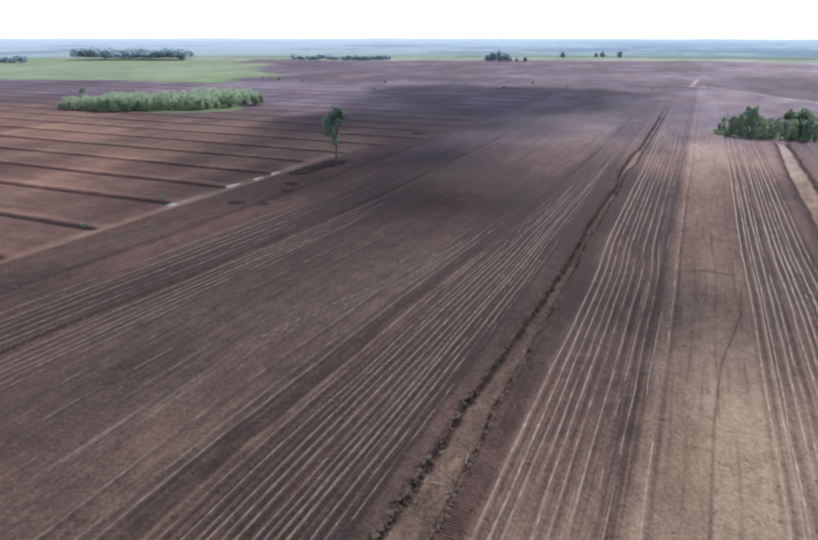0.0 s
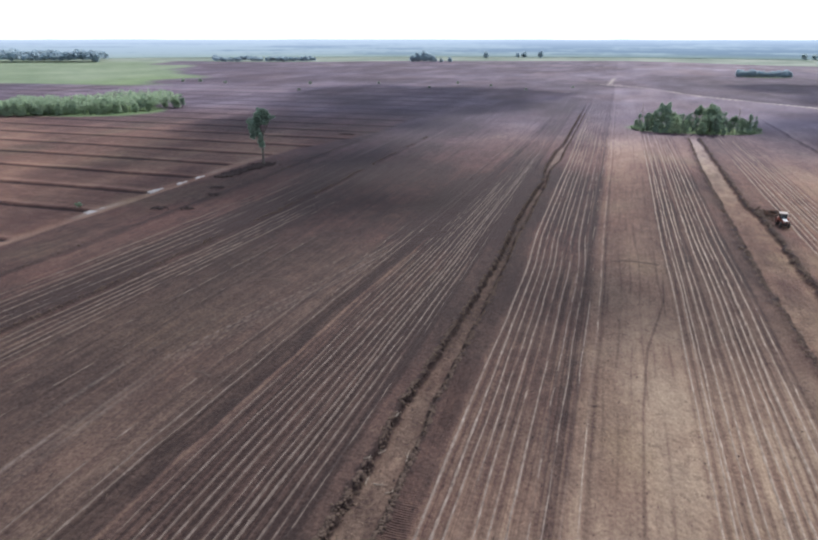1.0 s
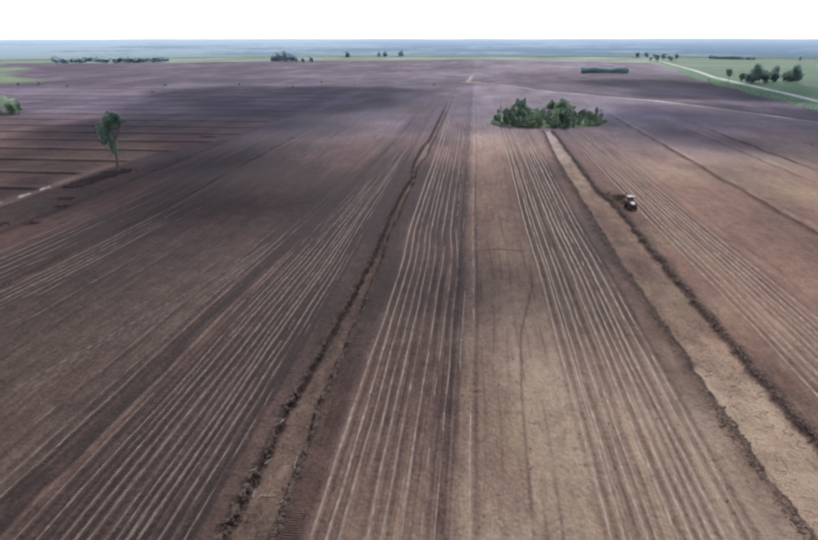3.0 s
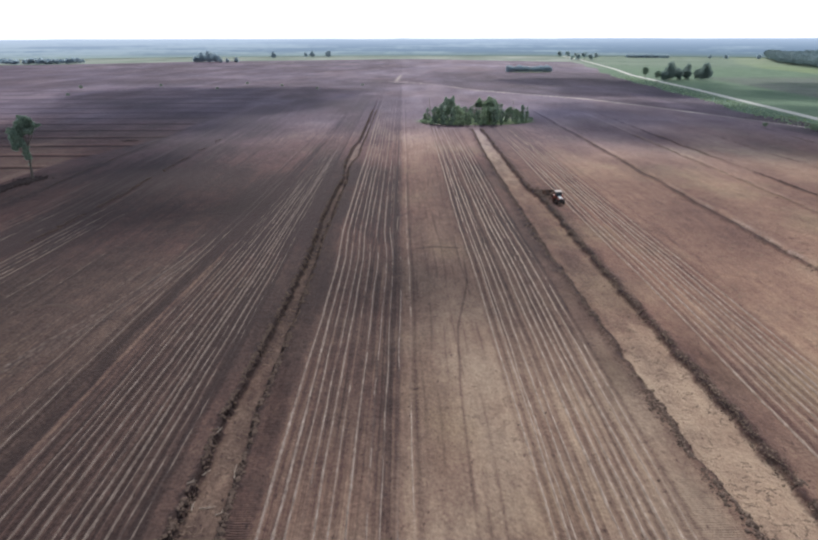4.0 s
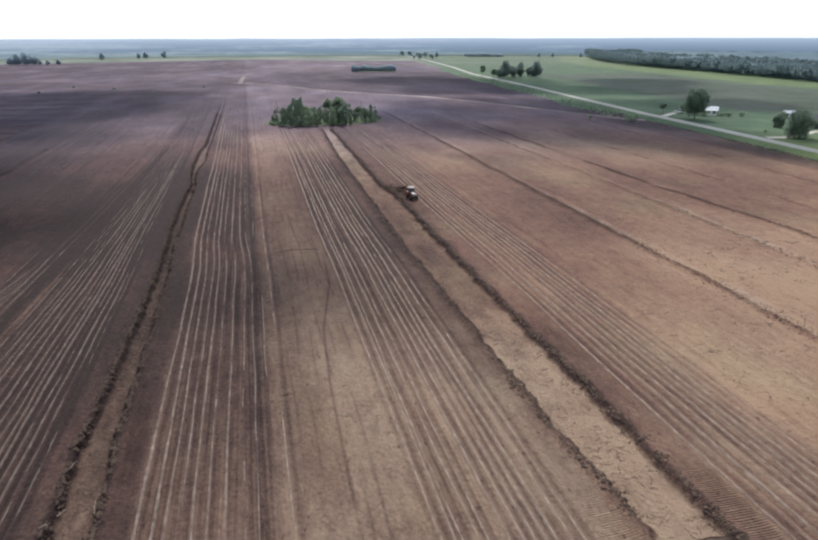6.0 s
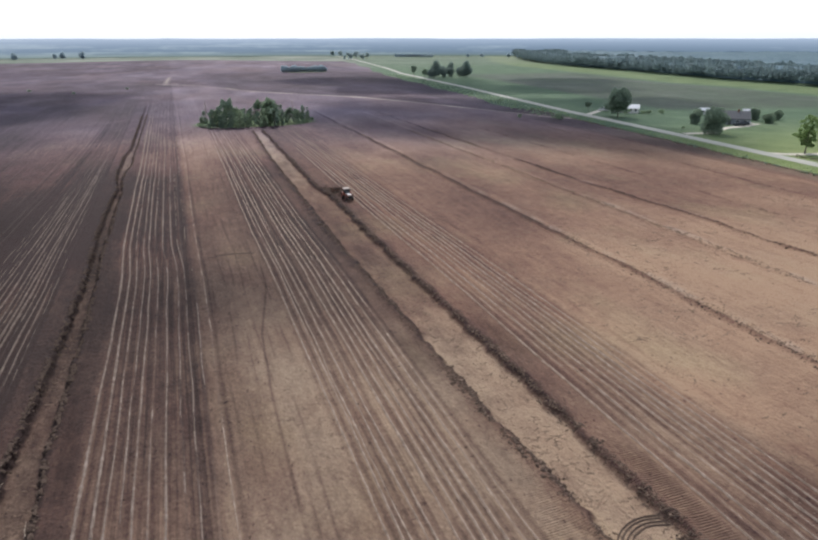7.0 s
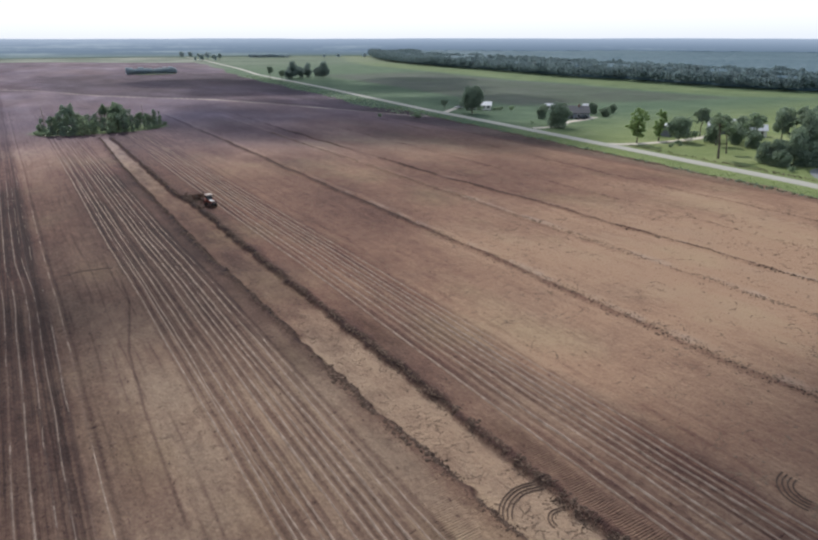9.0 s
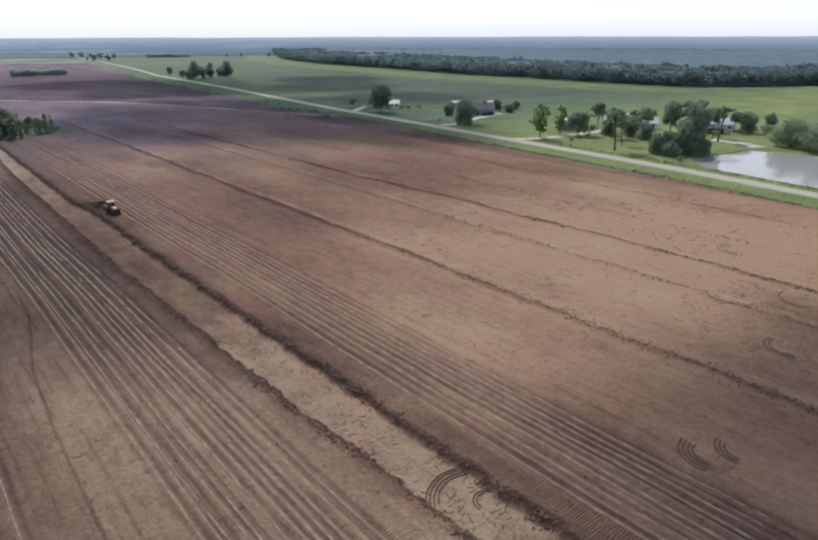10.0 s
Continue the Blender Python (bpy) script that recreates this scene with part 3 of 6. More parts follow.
def land(x, y):
    """Height and soil of the place. Returns z, damp_shade, red, grass, pale, tread, crossing, yellow, field_haze,
    furrow, soil_haze.
    """
    z = 0.05 * wobble(x / 3.1, y / 7.0) + 0.03 * wobble(x / 0.9, y / 1.7)
    fx = unbend(x, y) + 0.2 * wobble(y / 31.0, y * 0 + 3.5) + 0.5 * smooth(100, 118, y) * (x < -3) * (x > -19)
    road = x - road_center(y)
    east = smooth(-13, -9.5, road + 1.5 * wobble(x / 9, y / 6))                 # the grass verge and all beyond it
    cut = smooth(-2, 1.5, x - west_edge(y) + 0.6 * wobble(y / 5, y * 0) + 1.5 * wobble(y / 17, y * 0 + 4) * smooth(150, 200, y))
    west = 1 - cut                                                         # the field worked the other way
    lanes = (1 - west) * (1 - east)
    near = 1 - smooth(430, 620, y)
    damp_shade = 0.40 + 0.16 * wobble(x / 37, y / 61) + 0.10 * wobble(x / 11, y / 29)
    red = np.zeros_like(x)
    tread = np.zeros_like(x)
    # lanes, from west to east
    lane = np.zeros_like(x)
    for a, b, v in ((-101, -88, 0.36), (-88, -79, 0.26), (-79, -62, 0.41), (-62, -36.4, 0.39), (-36.5, -33.2, 0.40), (-33, -19.7, 0.50), (-19.9, -11.4, 0.44),
                    (-11.4, -1.6, 0.28), (-1.9, -0.5, 0.27), (-0.4, 10.3, -0.10), (10.3, 20.3, -0.01), (20.4, 25.2, 0.02), (31.4, 36.5, 0.06), (36.5, 45.5, -0.07)):
        lane += v * span(fx, a, b, 0.35)
    lane += span(fx, 45.5, 148, 0.8) * (-0.16 - 0.06 * smooth(60, 95, x))
    damp_shade = damp_shade + lane * lanes * (0.2 + 0.3 * near + 0.5 * (1 - smooth(110, 330, y)))
    red += 0.15 * span(fx, -1, 25, 1.5) + 0.45 * span(fx, 24.5, 31, 1) + (0.5 + 0.25 * smooth(60, 110, y)) * span(fx, 31.5, 45, 1) + 1.0 * span(fx, 45, 150, 3) + 0.3 * span(fx, -34, -1, 2)
    # the middle-distance terms redden the soil to give cloud shade its purple cast
    red += 0.5 * smooth(-56, -74, x) * (x > -106) + 0.7 * span(x, -100, -20, 15) * span(y, 105, 190, 22) + 0.3 * span(x, 30, 150, 8) * span(y, 70, 200, 20)
    red += (0.8 - 0.45 * span(x, -1, 25, 2) * (1 - smooth(140, 200, y))) * smooth(90, 140, y) * (1 - smooth(600, 900, y)) * (x < 31)
    for c, w in ((-12.6, 1.0), (22.8, 1.8), (33.8, 1.6)):
        tread = np.maximum(tread, bell(fx, c, w) * lanes * np.clip(0.45 + 0.8 * wobble(x / 2, y / 9), 0, 1) * (1 - smooth(60, 90, y)))
    # furrow ridges with pale crests, and a darker band beside each one
    crest = np.zeros_like(x)
    fade = lanes * near * (1 - smooth(330, 430, y))
    lane_x = fx
    for row, depth, lift, dark in ((LINES_LEFT, 0.06, 0.2, 0.2), (LINES_MIDDLE, 0.06, 0.2, 0.10), (LINES_TAN, 0.06, 0.16, 0.2), (LINES_EAST, 0.06, 0.18, 0.15), (LINES_FAR_WEST, 0.08, 0.1, 0.16)):
        for i, c in enumerate(row):
            k = (MIDDLE_LIFT[i] if row is LINES_MIDDLE else LEFT_LIFT[i] if row is LINES_LEFT else FAR_WEST_LIFT[i] if row is LINES_FAR_WEST else 0.5 + 0.5 * np.sin(i * 2.4) ** 2) + 0.25 * wobble(y / 13.0 + i * 7.3, y * 0 + i)
            wide = 0.085 if row is not LINES_FAR_WEST else 0.15
            fx = lane_x + 0.09 * wobble(y / 15.0 + 13.7 * i, y * 0 + 5 * i) + 0.035 * wobble(y / 3.1 + 7.3 * i, y * 0 + 3 * i)
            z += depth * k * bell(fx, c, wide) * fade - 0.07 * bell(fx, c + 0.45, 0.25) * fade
            damp_shade -= 0.3 * lift * k * bell(fx, c, wide) * fade
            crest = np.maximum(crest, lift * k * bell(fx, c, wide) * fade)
            damp_shade += dark * bell(fx, c + 0.5, 0.25) * fade
    fx = lane_x
    damp_shade += 0.3 * bell(x, np.interp(y, [38, 60, 74, 90, 104], [5.2, 5.7, 6.6, 9.3, 9.9]), 0.15) * span(y, 40, 100, 4)
    for i, c in enumerate((1.7, 3.3, 4.7, 6.1, 7.4, 8.9)):
        k = np.clip(0.3 + 1.2 * wobble(y / 8.0 + 11 * i, y * 0 + i), 0, 1) * fade
        damp_shade += 0.2 * k * bell(fx + 0.3 * wobble(y / 11.0 + 5 * i, y * 0), c, 0.12)
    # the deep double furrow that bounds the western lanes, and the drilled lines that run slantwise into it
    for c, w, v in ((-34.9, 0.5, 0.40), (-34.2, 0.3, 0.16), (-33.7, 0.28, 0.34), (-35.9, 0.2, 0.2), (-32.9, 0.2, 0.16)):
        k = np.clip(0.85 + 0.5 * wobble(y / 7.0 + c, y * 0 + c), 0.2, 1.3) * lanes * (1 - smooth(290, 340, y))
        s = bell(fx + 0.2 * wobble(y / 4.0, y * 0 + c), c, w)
        damp_shade += v * k * s
        z -= 0.08 * s * k
    for o, v in ((0, 0.2), (0.75, 0.13), (1.6, 0.2), (2.3, 0.1), (-3.4, 0.1)):
        c = np.interp(y, [30, 55, 62, 71, 87, 103, 118], [-46.8, -46.4, -44.8, -42.6, -38.6, -35.8, -33.8]) + o
        s = span(y, 30, 108, 8) * np.clip(0.7 + 0.6 * wobble(y / 9.0 + o, y * 0 + o), 0, 1.2) * (1 - smooth(-35, -33, x))
        crest = np.maximum(crest, v * s * bell(x, c, 0.13))
        damp_shade += 0.1 * s * bell(x, c + 0.4, 0.2)
        z += 0.05 * s * bell(x, c, 0.15)
    # open ditch
    dc, dh = ditch_center(y), ditch_half(y)
    e = np.abs(x - dc) + 0.28 * wobble(x / 3, y / 0.9) + 0.16 * wobble(x, y / 0.35)
    far_end = 1 - smooth(330, 420, y)
    inside = (1 - smooth(dh - 0.15, dh + 0.35, e)) * far_end
    bank = bell(e, dh + 0.45, 0.35) * far_end
    z += -0.75 * inside + 0.12 * bank
    # the dark bands paint the cut banks' shade on top of moist earth
    damp_shade = damp_shade * (1 - inside) + inside * (0.74 - 0.3 * smooth(95, 180, y) + 0.12 * wobble(x / 0.8, y / 2.0) + 0.1 * wobble(x / 2, y / 5.0)) + 0.5 * (1 - 0.35 * smooth(110, 200, y)) * bell(e, dh + 0.25, 0.32) * far_end
    red *= 1 - inside
    # graded strip
    sl, sr = strip_left(y), strip_right(y)
    e = np.maximum(sl - x, x - sr) + 0.42 * wobble(x / 3, y / 1.6) + 0.2 * wobble(x, y / 0.5)
    far_end = 1 - smooth(255, 265, y)
    inside = (1 - smooth(-0.25, 0.3, e)) * far_end
    z += -0.5 * inside + 0.22 * bell(e, 0.75, 0.5) * far_end
    # the thin dark edge paints the bank's shade; the wider band is brown soil
    damp_shade = damp_shade * (1 - inside) + inside * (0.34 - 0.12 * (1 - smooth(45, 85, y)) + 0.1 * wobble(x / 1.5, y / 3.0) + 0.08 * wobble(x / 3.0, y / 9.0)) + (0.36 * bell(e, 0.3, 0.36) + 0.2 * (1 - inside) * bell(e, 0.5, 1.3)) * far_end
    red = red * (1 - 0.2 * inside) + 0.15 * (1 - inside) * bell(e, 0.5, 1.6) * far_end
    strip_floor = inside
    red_cut = 1 - 0.8 * inside * smooth(110, 180, y)
    red = red * red_cut
    # spoil lines in the east field
    for c, w, v, up in ((63.5, 0.5, 0.42, 0.3), (64.9, 1.1, -0.15, 0.12), (85.5, 0.9, -0.16, 0.12), (84.4, 0.4, 0.16, 0.1), (97.2, 0.45, 0.42, 0.28), (113.5, 0.5, 0.15, 0.1), (136, 0.5, 0.22, 0.12), (47.5, 0.3, 0.15, 0.05)):
        k = np.clip(0.75 + 0.7 * wobble(y / 6.0 + c, y * 0 + c), 0.55 * (60 < c < 66) * (1 - smooth(45, 65, y)), 1.3) * lanes * (1 - smooth(280, 360, y))
        s = bell(x + 0.5 * wobble(y / 9.0, y * 0 + c) + 0.25 * wobble(y / 2.2, y * 0 + c), spoil_line(c, y), w)
        damp_shade += v * k * s
        z += up * k * s
    for c, w, v, up in ((-71.2, 0.5, 0.44, 0.25), (-70.1, 0.4, -0.12, 0.05), (-89.5, 0.5, 0.25, 0.12)):
        k = np.clip(0.75 + 0.7 * wobble(y / 6.0 + c, y * 0 + c), 0, 1.3) * lanes * (1 - smooth(280, 360, y))
        s = bell(fx + 0.4 * wobble(y / 9.0, y * 0 + c), c, w)
        damp_shade += v * k * s
        z += up * k * s
    # lighter ground close by, darker in the middle distance, where cloud shade is painted in
    damp_shade -= (0.13 + 0.06 * span(x, 0, 32, 3)) * (1 - smooth(48, 105, y)) * smooth(-45, -25, x)
    damp_shade += 0.12 * span(y, 105, 230, 25) * span(x, -12, 140, 10)
    # the broad band from -36 to 30 is gradual cloud shade, put into the soil
    damp_shade += 0.08 * span(y, 70, 180, 15) * span(x, 8, 24, 3) + 0.05 * west - 0.2 * strip_floor * smooth(85, 150, y) + 0.11 * span(y, 75, 190, 20) * span(x, -36, 30, 4) + 0.16 * span(x, -0.4, 4.2, 1.6) * span(y, 48, 125, 12)
    damp_shade += (0.06 * smooth(100, 140, y) + 0.16 * smooth(190, 260, y)) * (1 - 0.3 * smooth(480, 620, y)) * (1 - east)
    # soft cloud shade on the near east soil, painted as darker ground
    damp_shade += (0.28 * (1 - smooth(22, 44, y)) * span(x, 32, 46, 4) + 0.2 * (1 - smooth(17, 36, y - 0.05 * (x - 50))) * smooth(42, 58, x)) * (1 - east)
    # the west field: furrows along x
    crossing = west.copy()
    for c in CROSS_DITCHES:
        s = bell(y + 0.5 * wobble(x / 14.0, x * 0 + c), c, 0.75 + 0.004 * max(0, c - 120)) * west
        z += -0.45 * s + 0.15 * bell(y, c + 1.3, 0.8) * west
        damp_shade += 0.55 * s - 0.16 * bell(y, c + 2.6, 1.6) * west
    red += 0.8 * west * (1 - smooth(330, 520, y))
    damp_shade += west * (0.10 + 0.1 * (1 - smooth(120, 200, y)))
    # darker and lighter soil patches, with sunny gaps between clouds painted in pale
    for cx, cy, rx, ry, v in ((20, 225, 18, 22, -0.10), (75, 205, 45, 20, -0.08), (7, 44, 12, 20, 0.05), (-230, 180, 90, 60, -0.06), (-25, 205, 30, 30, -0.08), (40, 480, 40, 40, -0.10), (47, 28.5, 8, 7, 0.12), (130, 560, 120, 140, 0.14), (-24, 94, 8, 18, -0.3), (2, 25, 11, 10, -0.14), (-5, 35, 6, 14, -0.24), (8, 240, 24, 34, -0.14), (-28, 255, 18, 45, -0.12), (-62, 150, 40, 26, 0.12), (-70, 95, 30, 30, 0.08), (45, 105, 22, 45, 0.12), (100, 75, 35, 40, -0.07), (60, 60, 14, 20, -0.06), (-300, 400, 120, 80, -0.25), (-260, 245, 100, 40, -0.06)):
        damp_shade += v * np.exp(-(((x - cx) / rx) ** 2 + ((y - cy) / ry) ** 2) ** 1.5) * (1 - 0.4 * east)
    # pale cart track across the field, wet pale edge in the west
    tx = np.interp(x, path_x, path_y)
    slope = np.interp(x, path_x, np.abs(np.gradient(path_y, path_x)))
    pale = (np.abs(y - tx) / np.sqrt(1 + slope ** 2) < 1.8).astype(float) * (x > -40) * (x < 168) * smooth(-40, 0, x) * (0.55 + 0.4 * wobble(x / 15, y / 15))
    pale = np.maximum(pale, crest)
    for c, o, w, v in ((63.5, 1.3, 0.8, 0.32), (85.5, 0.3, 0.9, 0.32), (97.2, 0.9, 0.5, 0.3)):
        k = np.clip(0.35 + 1.0 * wobble(y / 4.0 + c, y * 0 + 3.3) + 0.5 * wobble(x / 0.8, y / 0.9), 0, 1) * lanes * (1 - smooth(120, 170, y))
        pale = np.maximum(pale, v * k * bell(x + 0.5 * wobble(y / 9.0, y * 0 + c), spoil_line(c, y) + o, w))
    pale = np.maximum(pale, 0.5 * bell(x, np.interp(y, [540, 560, 650, 800], [-6, -4.7, -1.5, 10]), 1.8) * span(y, 548, 640, 20))
    pale = pale + 0.45 * bell(x, -102.6, 0.9) * span(y, 84, 155, 6) * np.clip(0.4 + wobble(y / 7.0, y * 0), 0, 1)
    # haze painted into the far soil as purple-grey, darkest beyond the cart track
    soil_haze = 0.85 * smooth(140, 330, y + 12 * wobble(x / 40, y / 60)) * (1 - 0.25 * span(x, -12, 60, 15) * (1 - smooth(230, 300, y)))
    soil_haze = soil_haze * (1 - 0.75 * west * (1 - smooth(200, 330, y)))
    beyond = smooth(-4, 4, y - tx) * smooth(15, 45, x) * (1 - smooth(560, 760, y))
    damp_shade += 0.27 * beyond
    # the lone tree's shadow, painted as dark earth from its foot outwards
    damp_shade += 0.75 * bell(x, np.interp(y, [145, 165], [-97.2, -95.2]), 1.5) * span(y, 145.5, 164, 1.5)
    # grass
    grass = east.copy()
    yellow = east * (1 - smooth(140, 230, y))
    wide_verge = smooth(-26, -16, road + 4 * wobble(x / 20, y / 40)) * smooth(240, 330, y)
    grass = np.maximum(grass, wide_verge)
    out = x - np.interp(y, edge_y, edge_x)
    plough = span(x, road_center(y) + 42, np.interp(y, edge_y, edge_x) - 55, 14) * smooth(215, 290, y + 0.25 * (x - 200)) * (1 - smooth(560, 700, y))
    grass = grass - 0.47 * plough
    damp_shade += 0.15 * plough
    # green country beyond
    back = 1010 + 110 * wobble(x / 260, y * 0) + 0.1 * x
    grass = np.maximum(grass, smooth(0, 60, y - back))
    left_green = smooth(-60, 60, -x - 5 - 0.72 * y + 40 * wobble(x / 60, y / 60)) * smooth(430, 520, y - 0.15 * x + 20 * wobble(x / 90, y / 40))
    grass = np.maximum(grass, left_green * 0.85)
    grass = np.maximum(grass, smooth(60, 150, -y - 40))
    grass = np.maximum(grass, smooth(900, 1300, -x))
    yellow = np.maximum(yellow, 0.6 * left_green)
    yellow = np.maximum(yellow, 0.5 * span(out, -55, 0, 10))
    # how strongly haze is painted into the grass, growing with distance
    field_haze = 0.85 * np.maximum(0.5 * smooth(330, 480, -x), smooth(680, 940, y) * (1 - 0.6 * east))
    # copse floors
    for cx, cy, rx, ry in ((31, 283, 27, 14), (-262, 272, 52, 32), (132, 688, 26, 8)):
        floor = np.exp(-(((x - cx) / rx) ** 2 + ((y - cy) / ry) ** 2) ** 3)
        grass = np.maximum(grass, 0.95 * floor)
        yellow = np.maximum(yellow, 0.6 * floor)
    furrow = np.zeros_like(x)
    for a, c in ((-33, -19.7), (-11.2, -0.6), (10.4, 21.5), (35, 45.4)):
        furrow = np.maximum(furrow, span(lane_x, a, c, 0.4))
    furrow = np.maximum(furrow, 0.55 * span(lane_x, -101, -37, 1)) * fade + 0.12 * lanes + 0.22 * lanes * smooth(45, 48, x) * fade
    # road bed and pond
    pond = pond_mask(x, y)
    z = z * (1 - 0.9 * smooth(-7, -4, road) * (1 - smooth(4, 7, road)))
    z = z * (1 - east * 0.4) - 1.0 * pond
    return z, damp_shade, np.clip(red, 0, 1), np.clip(grass, 0, 1), np.clip(pale, 0, 1), np.clip(tread, 0, 1), np.clip(crossing, 0, 1), np.clip(yellow, 0, 1), np.clip(field_haze, 0, 1), furrow, np.clip(soil_haze, 0, 1)


def ground_height(x, y):
    return float(land(np.array([float(x)]), np.array([float(y)]))[0][0])


def steps(stops):
    """Coordinates with a spacing that changes from stop to stop: (value, spacing)."""
    out = [stops[0][0]]
    while out[-1] < stops[-1][0]:
        out.append(out[-1] + float(np.interp(out[-1], [s[0] for s in stops], [s[1] for s in stops])))
    return np.array(out)


def build_ground():
    xs = steps([(-4700, 500), (-1200, 60), (-420, 9), (-120, 2.2), (-100, 0.8), (-40, 0.4), (-33, 0.13), (46, 0.13), (52, 0.35), (110, 0.5), (150, 0.8), (230, 1.6), (460, 9), (1200, 60), (4700, 500)])
    ys = steps([(-4700, 500), (-300, 60), (-20, 8), (12, 0.7), (40, 0.4), (110, 0.5), (180, 0.9), (320, 1.8), (600, 6), (1200, 20), (2400, 100), (4700, 500)])
    X, Y = np.meshgrid(xs, ys)
    z, *rest = land(X.ravel(), Y.ravel())
    nx, ny = len(xs), len(ys)
    i = np.arange((nx - 1) * (ny - 1))
    r, c = i // (nx - 1), i % (nx - 1)
    a = r * nx + c
    faces = np.stack([a, a + 1, a + nx + 1, a + nx], 1)
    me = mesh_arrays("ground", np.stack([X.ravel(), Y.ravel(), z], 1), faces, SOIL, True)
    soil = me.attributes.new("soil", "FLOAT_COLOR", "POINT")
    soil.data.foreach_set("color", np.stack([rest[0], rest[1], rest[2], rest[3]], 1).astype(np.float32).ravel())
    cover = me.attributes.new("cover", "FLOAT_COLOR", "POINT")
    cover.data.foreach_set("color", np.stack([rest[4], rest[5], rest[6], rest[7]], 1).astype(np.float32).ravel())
    furrow = me.attributes.new("furrow", "FLOAT", "POINT")
    furrow.data.foreach_set("value", rest[8].astype(np.float32))
    soil_haze = me.attributes.new("soil_haze", "FLOAT", "POINT")
    soil_haze.data.foreach_set("value", rest[9].astype(np.float32))
    return tagged(new("ground", me), "bare brown ploughed field with furrows, ditches and green margins", "field", kind="structure")


ground = build_ground()


def ridge_material(name, low, mid, high):
    n = Nodes(name)
    g = n.noise(1.6, (1, 0.5, 1), 5, 0.7)
    fine = n.noise(9.0, (1, 1, 1), 3, 0.6)
    col = n.ramp(n.math("ADD", n.math("MULTIPLY", g, 0.75), n.math("MULTIPLY", fine, 0.25)), [(0.34, low), (0.5, mid), (0.66, high)])
    return n.finish(col, 0.85, 0, n.bump(fine, 0.6, 0.05), 0.2)


RIDGE = ridge_material("dry_ridge", (0.15, 0.108, 0.082), (0.29, 0.222, 0.172), (0.43, 0.348, 0.28))
RIDGE_BROWN = ridge_material("brown_ridge", (0.10, 0.073, 0.059), (0.195, 0.148, 0.12), (0.32, 0.258, 0.215))
RIDGE_DARK = ridge_material("damp_ridge", (0.078, 0.056, 0.046), (0.138, 0.104, 0.085), (0.225, 0.178, 0.15))


def ridges(row, lifts, shift, y_end, seed, material, label):
    """Low crumbly crests that the plough has left along the furrows."""
    rng = np.random.default_rng(seed)
    y = steps([(12, 0.28), (60, 0.34), (150, 0.9), (340, 2.5)])
    y = y[y < y_end]
    n = len(y)
    for i, c in enumerate(row):
        lift = lifts[i] if lifts else 0.5 + 0.5 * math.sin(i * 2.4) ** 2
        x = bend(c, y) - 0.2 * wobble(y / 31.0, y * 0 + 3.5) - shift * 0.5 * smooth(100, 118, y) - 0.09 * wobble(y / 15.0 + 13.7 * i, y * 0 + 5 * i) - 0.035 * wobble(y / 3.1 + 7.3 * i, y * 0 + 3 * i) + 0.07 * wobble(y / 7.0 + 4.1 * i, y * 0 + 2.5)
        k = lift + 0.3 * wobble(y / 13.0 + i * 7.3, y * 0 + i) + 0.35 * wobble(y / 1.9 + 3 * i, y * 0 + 8.5)
        h = np.clip(0.17 * k - 0.03, -0.06, 0.11) * (1 - 0.6 * smooth(150, 330, y)) - 0.02
        fade = smooth(0.55 * y_end, y_end, y)
        h = h * (1 - fade) - 0.07 * fade
        w = (0.07 + 0.05 * lift) * rng.uniform(0.6, 1.4, n) * (1 + 0.4 * wobble(y / 9.0 + i, y * 0 + 6.5)) * (1 + 0.5 * smooth(120, 300, y))
        z = land(x, y)[0]
        verts, faces = [], []
        for o, up in ((-1, None), (-0.5, 0.8), (0.1, 1.0), (0.6, 0.7), (1, None)):
            top = z - 0.08 if up is None else z + h * up * rng.uniform(0.8, 1.2, n)
            verts.append(np.stack([x + o * w, y, top], 1))
        j = np.arange(n - 1)
        for q in range(4):
            a = q * n
            faces.append(np.stack([a + j, a + n + j, a + n + j + 1, a + j + 1], 1))
        ridge = new("furrow_ridge", mesh_arrays("furrow_ridge", np.concatenate(verts), np.concatenate(faces), material, True))
        ridge.parent = ground
        ridge["label"] = label


ridges(LINES_LEFT, LEFT_LIFT, 0, 215, 301, RIDGE_DARK, "thin pale crumbly furrow ridges on dark soil")
ridges(LINES_MIDDLE, MIDDLE_LIFT, 1, 330, 302, RIDGE_BROWN, "pale dry furrow ridges beside the open ditch")
ridges(LINES_TAN, TAN_LIFT, 0, 275, 303, RIDGE, "pale dry furrow ridges on tan soil")
ridges(LINES_FAR_WEST, FAR_WEST_LIFT, 0, 150, 305, RIDGE_DARK, "faint crumbly furrow ridges on red-brown soil")
ridges(LINES_EAST, EAST_LIFT, 0, 270, 304, RIDGE, "thin pale furrow ridges beside the graded strip")


